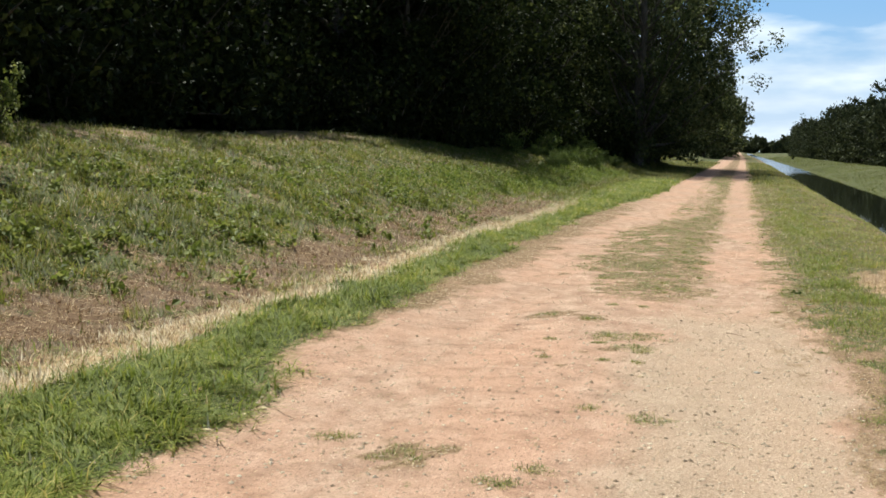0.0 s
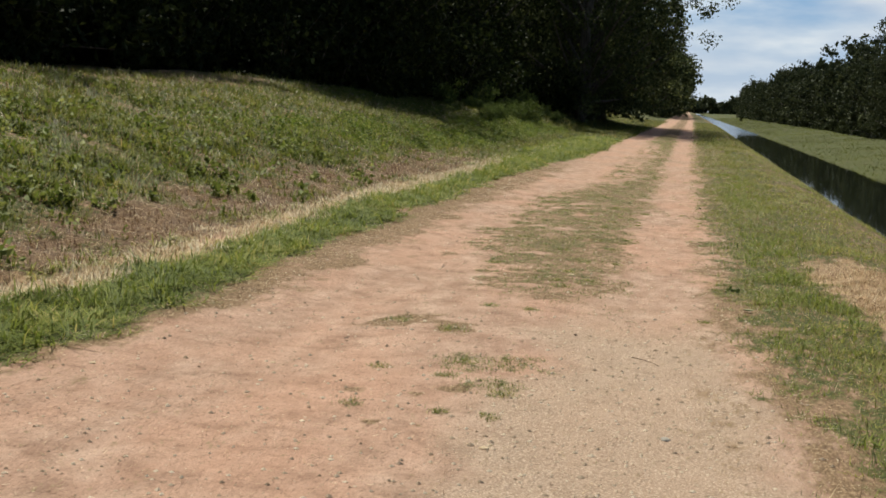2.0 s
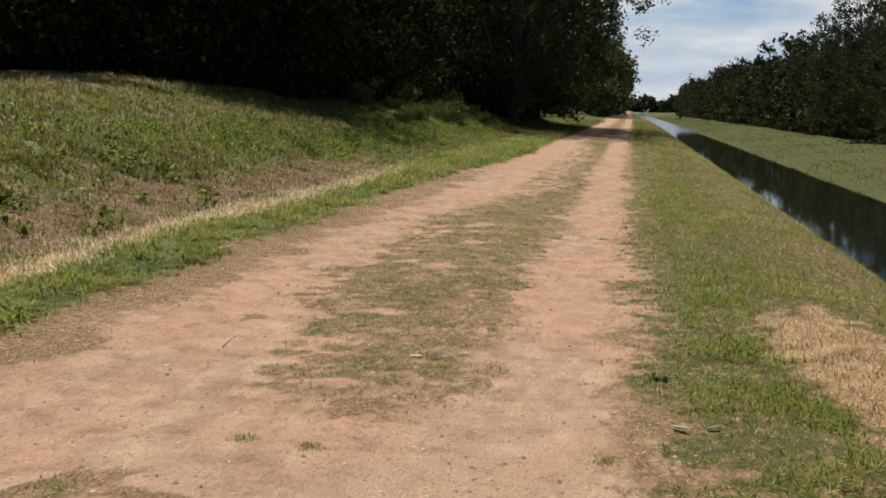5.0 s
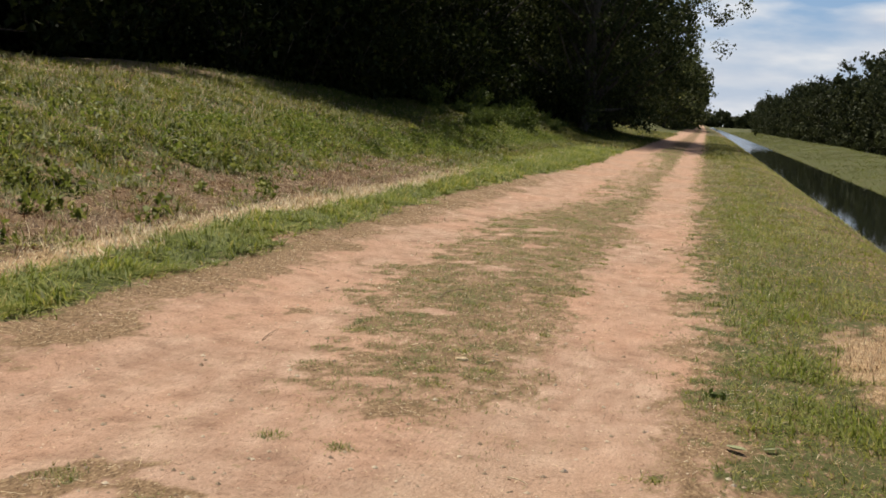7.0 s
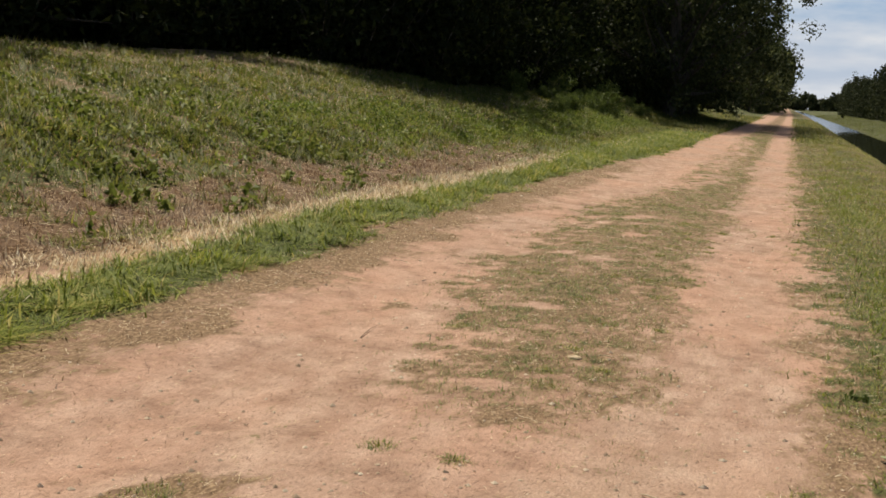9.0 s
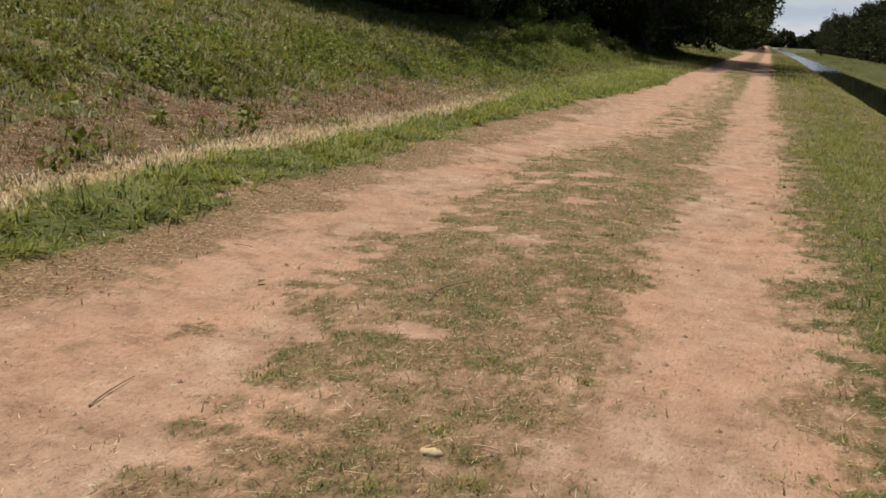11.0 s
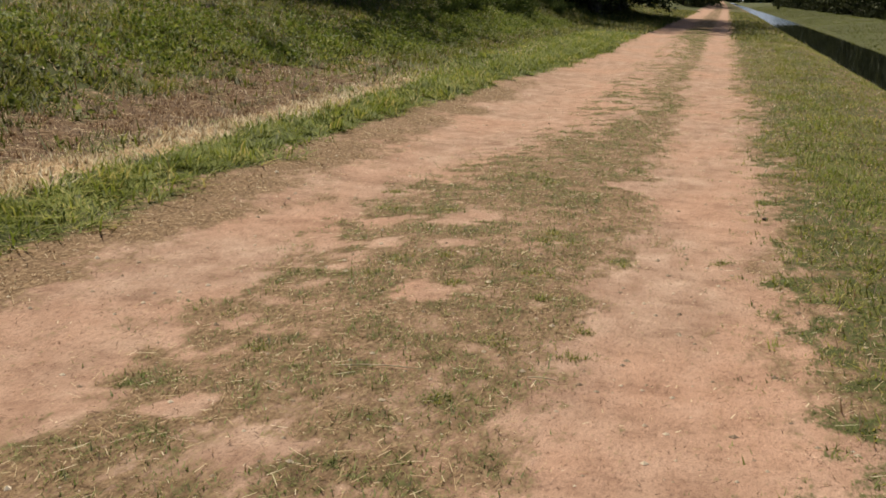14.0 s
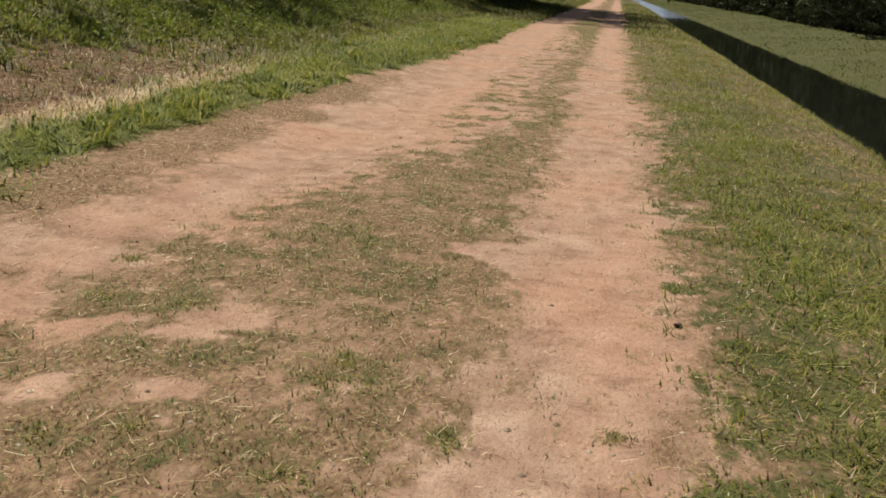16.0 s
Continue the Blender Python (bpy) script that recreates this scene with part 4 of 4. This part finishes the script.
lying("dark_crumbs", "dark crumbs of plant litter on the sand", x, y, 0.006 + 0.035 * g.random(20000) ** 3, 0.002 + 0.0022 * y / 20, spread(x, 0.27, 0.14), STRAW, g, "litter")

y = 4 + 36 * g.random(11000) ** 1.5
x = -2.8 + 3.6 * g.random(11000)
lying("chaff", "pale flecks of chaff blown over the sandy track", x, y, 0.006 + 0.026 * g.random(11000) ** 3, 0.002 + 0.002 * y / 20, spread(x, 0.75, 0.15), STRAW, g, "chaff")
x, y = scatter(g, 60000, -12.5, -2.4, 62, 150, 0, 1.3)
blades("distant_bank_grass", "grass on the shaded bank farther along the path", x, y, 0.08 + 0.14 * g.random(len(x)), 0.035 + 0.0002 * y, 0.9, spread(x, 0.45, 0.25), MEADOW, g, 1)
x, y = scatter(g, 30000, 0.3, 5.2, 60, 160, 0, 1.3)
blades("distant_canal_grass", "grass on the canal verge farther along the path", x, y, 0.06 + 0.1 * g.random(len(x)), 0.03 + 0.0002 * y, 0.9, spread(x, 0.45, 0.25), MEADOW, g, 1)
x, y = scatter(g, 30000, -13, -2.7, -14, 7, 0)
blades("rear_bank_grass", "rough grass of the bank behind the start", x, y, 0.05 + 0.1 * g.random(len(x)), 0.02 + 0 * x, 0.9, spread(x, 0.45, 0.25), MEADOW, g, 1)
x, y = scatter(g, 20000, 0.3, 5.2, -14, 6, 0)
blades("rear_canal_grass", "grass of the canal verge behind the start", x, y, 0.04 + 0.07 * g.random(len(x)), 0.01 + 0 * x, 0.9, spread(x, 0.45, 0.25), MEADOW, g, 1)

# a dense belt of nettles and other tall herbs along the foot of the bank
hx, hy = scatter(g, 26000, -9.0, -5.0, 15, 62, 0, 1.2)
front = 5.95 + 0.35 * (1 - smooth(24, 30, hy)) - 0.55 * smooth(31, 37, hy)
depth = -(hx - bend(hy)) - front + 0.8 * (patches(hx, hy, 1.0, 35) - 0.5)
keep = g.random(len(hx)) < smooth(0, 0.12, depth) * (1 - smooth(1.0, 2.2, depth)) * (0.12 + 0.88 * smooth(22, 30, hy)) * smooth(0.34, 0.54, patches(hx, hy, 0.5, 36))
hx, hy = hx[keep], hy[keep]
rise = 0.06 + 0.2 * patches(hx, hy, 0.4, 37)
hv, hf, ht = leaf_cloud(np.stack([hx, hy, height(hx, hy) + rise], -1), 0.06 + 0.1 * g.random(len(hx)), 3 * len(hx), 0.055, g, 0.0)
keep = g.random(len(hx)) < 0.95
bx, by = hx[keep], hy[keep]
tussocks("belt_grass", "tall green grass among the nettles", bx, by, 17, 0.05 + 0.09 * g.random(len(bx)), 0.1 + 0.16 * g.random(len(bx)), 0.012 + 0.006 * by / 20, 1.2, 0.25 + 0.5 * g.random(len(bx)), GREEN, g)
tagged(new("nettle_belt", big_mesh("nettle_belt", hv, hf, HERB, ht)), "dense green nettles along the foot of the bank", "nettles", kind="stuff")

# broad-leaved weeds in clumps on the bank and in the swale
wx, wy_ = scatter(g, 14000, -11, -4.6, 7, 52, 0, 1.2)
keep = g.random(len(wx)) < 0.15 + smooth(0.4, 0.65, patches(wx, wy_, 0.9, 33)) * (0.35 + 0.6 * np.exp(-((wx + 6.0) / 0.8) ** 2))
wx, wy_ = wx[keep], wy_[keep]
wv, wf, wt = leaf_cloud(np.stack([wx, wy_, height(wx, wy_) + 0.06], -1), 0.05 + 0.11 * g.random(len(wx)), 4 * len(wx), 0.058, g, 0.0)
near = (wy_ < 25) & (wx > -9) & (patches(wx, wy_, 0.6, 34) > 0.5)
bx, by = wx[near], wy_[near]
bv, bf, bt = leaf_cloud(np.stack([bx, by, height(bx, by) + 0.08], -1), 0.08 + 0.1 * g.random(len(bx)), 9 * len(bx), 0.085, g, -0.2)
tagged(new("broad_weeds", big_mesh("broad_weeds", bv, bf, WEED, bt)), "clumps of broad-leaved weeds low on the bank", "weeds", kind="stuff")
tagged(new("bank_weeds", big_mesh("bank_weeds", wv, wf, WEED, wt)), "broad-leaved green weeds on the bank", "weeds", kind="stuff")

# pebbles
def stone_material():
    m, nodes, links, bsdf = material("stone")
    rnd = nodes.new("ShaderNodeNewGeometry").outputs["Random Per Island"]
    links.new(ramp_node(nodes, links, rnd, [(0.0, (0.34, 0.24, 0.16)), (0.5, (0.62, 0.47, 0.34)), (1.0, (0.88, 0.73, 0.56))]), bsdf.inputs["Base Color"])
    bsdf.inputs["Roughness"].default_value = 0.8
    return m


STONE = stone_material()
n = 22000
py = 4 + 36 * g.random(n) ** 2.1
px = -3.0 + 3.9 * g.random(n)
keep = g.random(n) < 0.25 + 0.75 * gravel(px, py) + 0.3 * (py < 12)
px, py = px[keep], py[keep]
n = len(px)
size = 0.004 + 0.013 * g.random(n) ** 3
corners = np.array([(1, 0, 0), (0, 1, 0), (-1, 0, 0), (0, -1, 0), (0, 0, 0.6), (0, 0, -0.6)], float)
verts = (corners[None] * (0.7 + 0.6 * g.random((n, 6, 1)))) * size[:, None, None] + np.stack([px, py, height(px, py) + size * 0.1], -1)[:, None]
faces = np.arange(n)[:, None, None] * 6 + np.array([(0, 1, 4), (1, 2, 4), (2, 3, 4), (3, 0, 4), (1, 0, 5), (2, 1, 5), (3, 2, 5), (0, 3, 5)])[None]
tagged(new("gravel", big_mesh("gravel", verts.reshape(-1, 3), faces.reshape(-1, 3), STONE)), "pale pebbles strewn over the sandy track", "gravel", kind="stuff")

# ---- small loose things on the path ----
def stone_mesh(name, radius, flat, seed, mat):
    """A worn stone: an icosphere pushed in and out, flattened."""
    gen = np.random.default_rng(seed)
    bm = bmesh.new()
    bmesh.ops.create_icosphere(bm, subdivisions=2, radius=radius)
    for v in bm.verts:
        k = 1 + 0.28 * noise.noise(v.co * (1.6 / radius) + Vector((seed, 0, 0)))
        v.co = Vector((v.co.x * k * 1.25, v.co.y * k, v.co.z * k * flat))
    for f in bm.faces:
        f.smooth = True
    me = bpy.data.meshes.new(name)
    bm.to_mesh(me)
    bm.free()
    me.materials.append(mat)
    return me


def plain(name, low, high, rough=0.85):
    m, nodes, links, bsdf = material(name)
    pos = nodes.new("ShaderNodeTexCoord").outputs["Object"]
    links.new(ramp_node(nodes, links, noise_node(nodes, links, pos, 60.0, 4.0), [(0.35, low), (0.65, high)]), bsdf.inputs["Base Color"])
    bsdf.inputs["Roughness"].default_value = rough
    return m


TAN_STONE = plain("tan_stone", (0.5, 0.35, 0.21), (0.75, 0.58, 0.4))
GREY_STONE = plain("grey_stone", (0.26, 0.22, 0.19), (0.42, 0.37, 0.32))
PALE_STRAW = plain("pale_straw", (0.55, 0.44, 0.28), (0.82, 0.7, 0.5))
TWIG = plain("twig_bark", (0.11, 0.07, 0.045), (0.26, 0.17, 0.11))
DRY_LEAF = plain("dry_leaf", (0.2, 0.22, 0.1), (0.36, 0.36, 0.2))
DARK_CLOD = plain("dark_clod", (0.05, 0.032, 0.022), (0.13, 0.085, 0.06))


def settle(ob, x, y, turn=0.0, sink=0.0):
    ob.matrix_basis = pose(x, y, float(height(x, y)) - sink, 0, 0, turn)
    return ob


for i, (x, y, r, mat, label) in enumerate([
        (-0.78, 14.18, 0.04, TAN_STONE, "pale tan stone lying on the middle strip"), (-0.64, 8.37, 0.025, TAN_STONE, "small tan stone on the sandy track"),
        (-2.67, 6.49, 0.03, TAN_STONE, "small tan stone at the verge"), (-2.87, 9.07, 0.022, TAN_STONE, "small tan stone at the verge"),
        (-2.7, 6.63, 0.022, TAN_STONE, "small tan stone at the verge"), (-2.74, 5.87, 0.026, TAN_STONE, "small tan stone at the verge"),
        (-2.08, 9.71, 0.018, TAN_STONE, "small tan stone on the sandy track"), (0.15, 8.91, 0.03, GREY_STONE, "flat grey stone bedded in the gravel track")]):
    tagged(settle(new("stone", stone_mesh("stone", r * 0.9, 0.45, 3 + i, mat)), x, y, 40.0 * i, 0.002), label, "stone", "loose stones on the path")
tagged(settle(new("clod", stone_mesh("clod", 0.016, 0.7, 31, DARK_CLOD)), 0.45, 23.17, 0, -0.01), "dark brown clod of earth on the wheel track", "clod")
tagged(settle(new("clod", stone_mesh("clod", 0.009, 0.7, 37, DARK_CLOD)), -0.49, 11.32, 0, -0.008), "small dark clod on the sandy track", "clod")


def stalk(name, label, category, a, b, r, mat, group, lift=0.012, sag=0.3):
    """A twig or straw lying between two places of the path, slightly bent and tapered."""
    (ax, ay), (bx, by) = a, b
    long = math.hypot(bx - ax, by - ay)
    points = []
    for k in range(6):
        t = k / 5
        x, y = ax + (bx - ax) * t, ay + (by - ay) * t
        off = math.sin(t * math.pi) * long * 0.06 * sag
        x, y = x - (by - ay) / long * off, y + (bx - ax) / long * off
        points.append((x - ax, y - ay, float(height(x, y)) - float(height(ax, ay)) + lift * (0.5 + 0.5 * math.sin(3 * t))))
    v, f = tube(points, [r * (1 - 0.5 * k / 5) for k in range(6)], 6)
    return tagged(settle(new(name, big_mesh(name, v, f, mat, smooth_shade=True)), ax, ay), label, category, group)


stalk("twig", "thin dark twig lying on the wheel track", "twig", (-1.96, 14.13), (-1.99, 14.5), 0.0035, TWIG, "twigs on the path")
stalk("twig", "brown twig lying on the middle strip", "twig", (-1.33, 16.22), (-1.24, 16.75), 0.004, TWIG, "twigs on the path", 0.02, 1.5)
stalk("twig", "short brown twig on the gravelly wheel track", "twig", (-0.09, 10.79), (0.08, 10.6), 0.003, TWIG, "twigs on the path")
for a, b in (((-0.67, 14.31), (-0.57, 14.3)), ((0.37, 15.13), (0.47, 15.04)), ((-2.66, 16.93), (-2.55, 16.95)), ((-1.14, 25.13), (-1.02, 25.24)),
             ((-0.08, 6.65), (0.03, 6.54)), ((-0.19, 12.1), (-0.1, 12.04)), ((-1.23, 19.12), (-0.92, 19.19)), ((-0.53, 19.25), (-0.42, 19.26))):
    stalk("straw_stalk", "pale dry straw stalk lying on the path", "straw", a, b, 0.0035, PALE_STRAW, "straw stalks on the path")


def fallen_leaf(label, x, y, turn, long, wide, mat):
    """A fallen leaf: a pointed blade, cupped along its midrib and curled at the tip."""
    verts, faces, n = [], [], 8
    for k in range(n + 1):
        t = k / n
        half = wide * math.sin(math.pi * min(1, 0.06 + 0.94 * t)) ** 0.8 * 0.5
        curl = 0.25 * long * (t - 0.3) ** 2
        for side in (-1, 0, 1):
            verts.append(((t - 0.5) * long, side * half, 0.012 + curl + abs(side) * half * 0.5))
    for k in range(n):
        for c in (0, 1):
            a = k * 3 + c
            faces.append((a, a + 1, a + 4, a + 3))
    return tagged(settle(new("fallen_leaf", big_mesh("fallen_leaf", verts, faces, mat, smooth_shade=True)), x, y, turn), label, "leaf", "fallen leaves on the verge")


fallen_leaf("curled grey-green fallen leaf on the verge", 0.72, 12.9, -50, 0.13, 0.05, DRY_LEAF)
fallen_leaf("curled grey-green fallen leaf on the verge", 0.88, 12.94, 20, 0.08, 0.03, DRY_LEAF)
fallen_leaf("small dark dry leaf on the sandy track", -1.87, 10.54, 60, 0.05, 0.02, DARK_CLOD)
fallen_leaf("small dark dry leaf on the sandy track", -2.2, 16.21, 80, 0.06, 0.025, DARK_CLOD)

# a low broad-leaved weed at the edge of the track
v, f, t = leaf_cloud(np.array([[0, 0, 0.02], [0.05, -0.01, 0.015]]), np.array([0.04, 0.035]), 26, 0.045, np.random.default_rng(77), 0.0)
v[:, 2] = np.maximum(v[:, 2], 0.0)
tagged(settle(new("weed_rosette", big_mesh("weed_rosette", v, f, SHRUB, t)), 0.63, 14.0), "dark green weed rosette at the edge of the track", "weed")
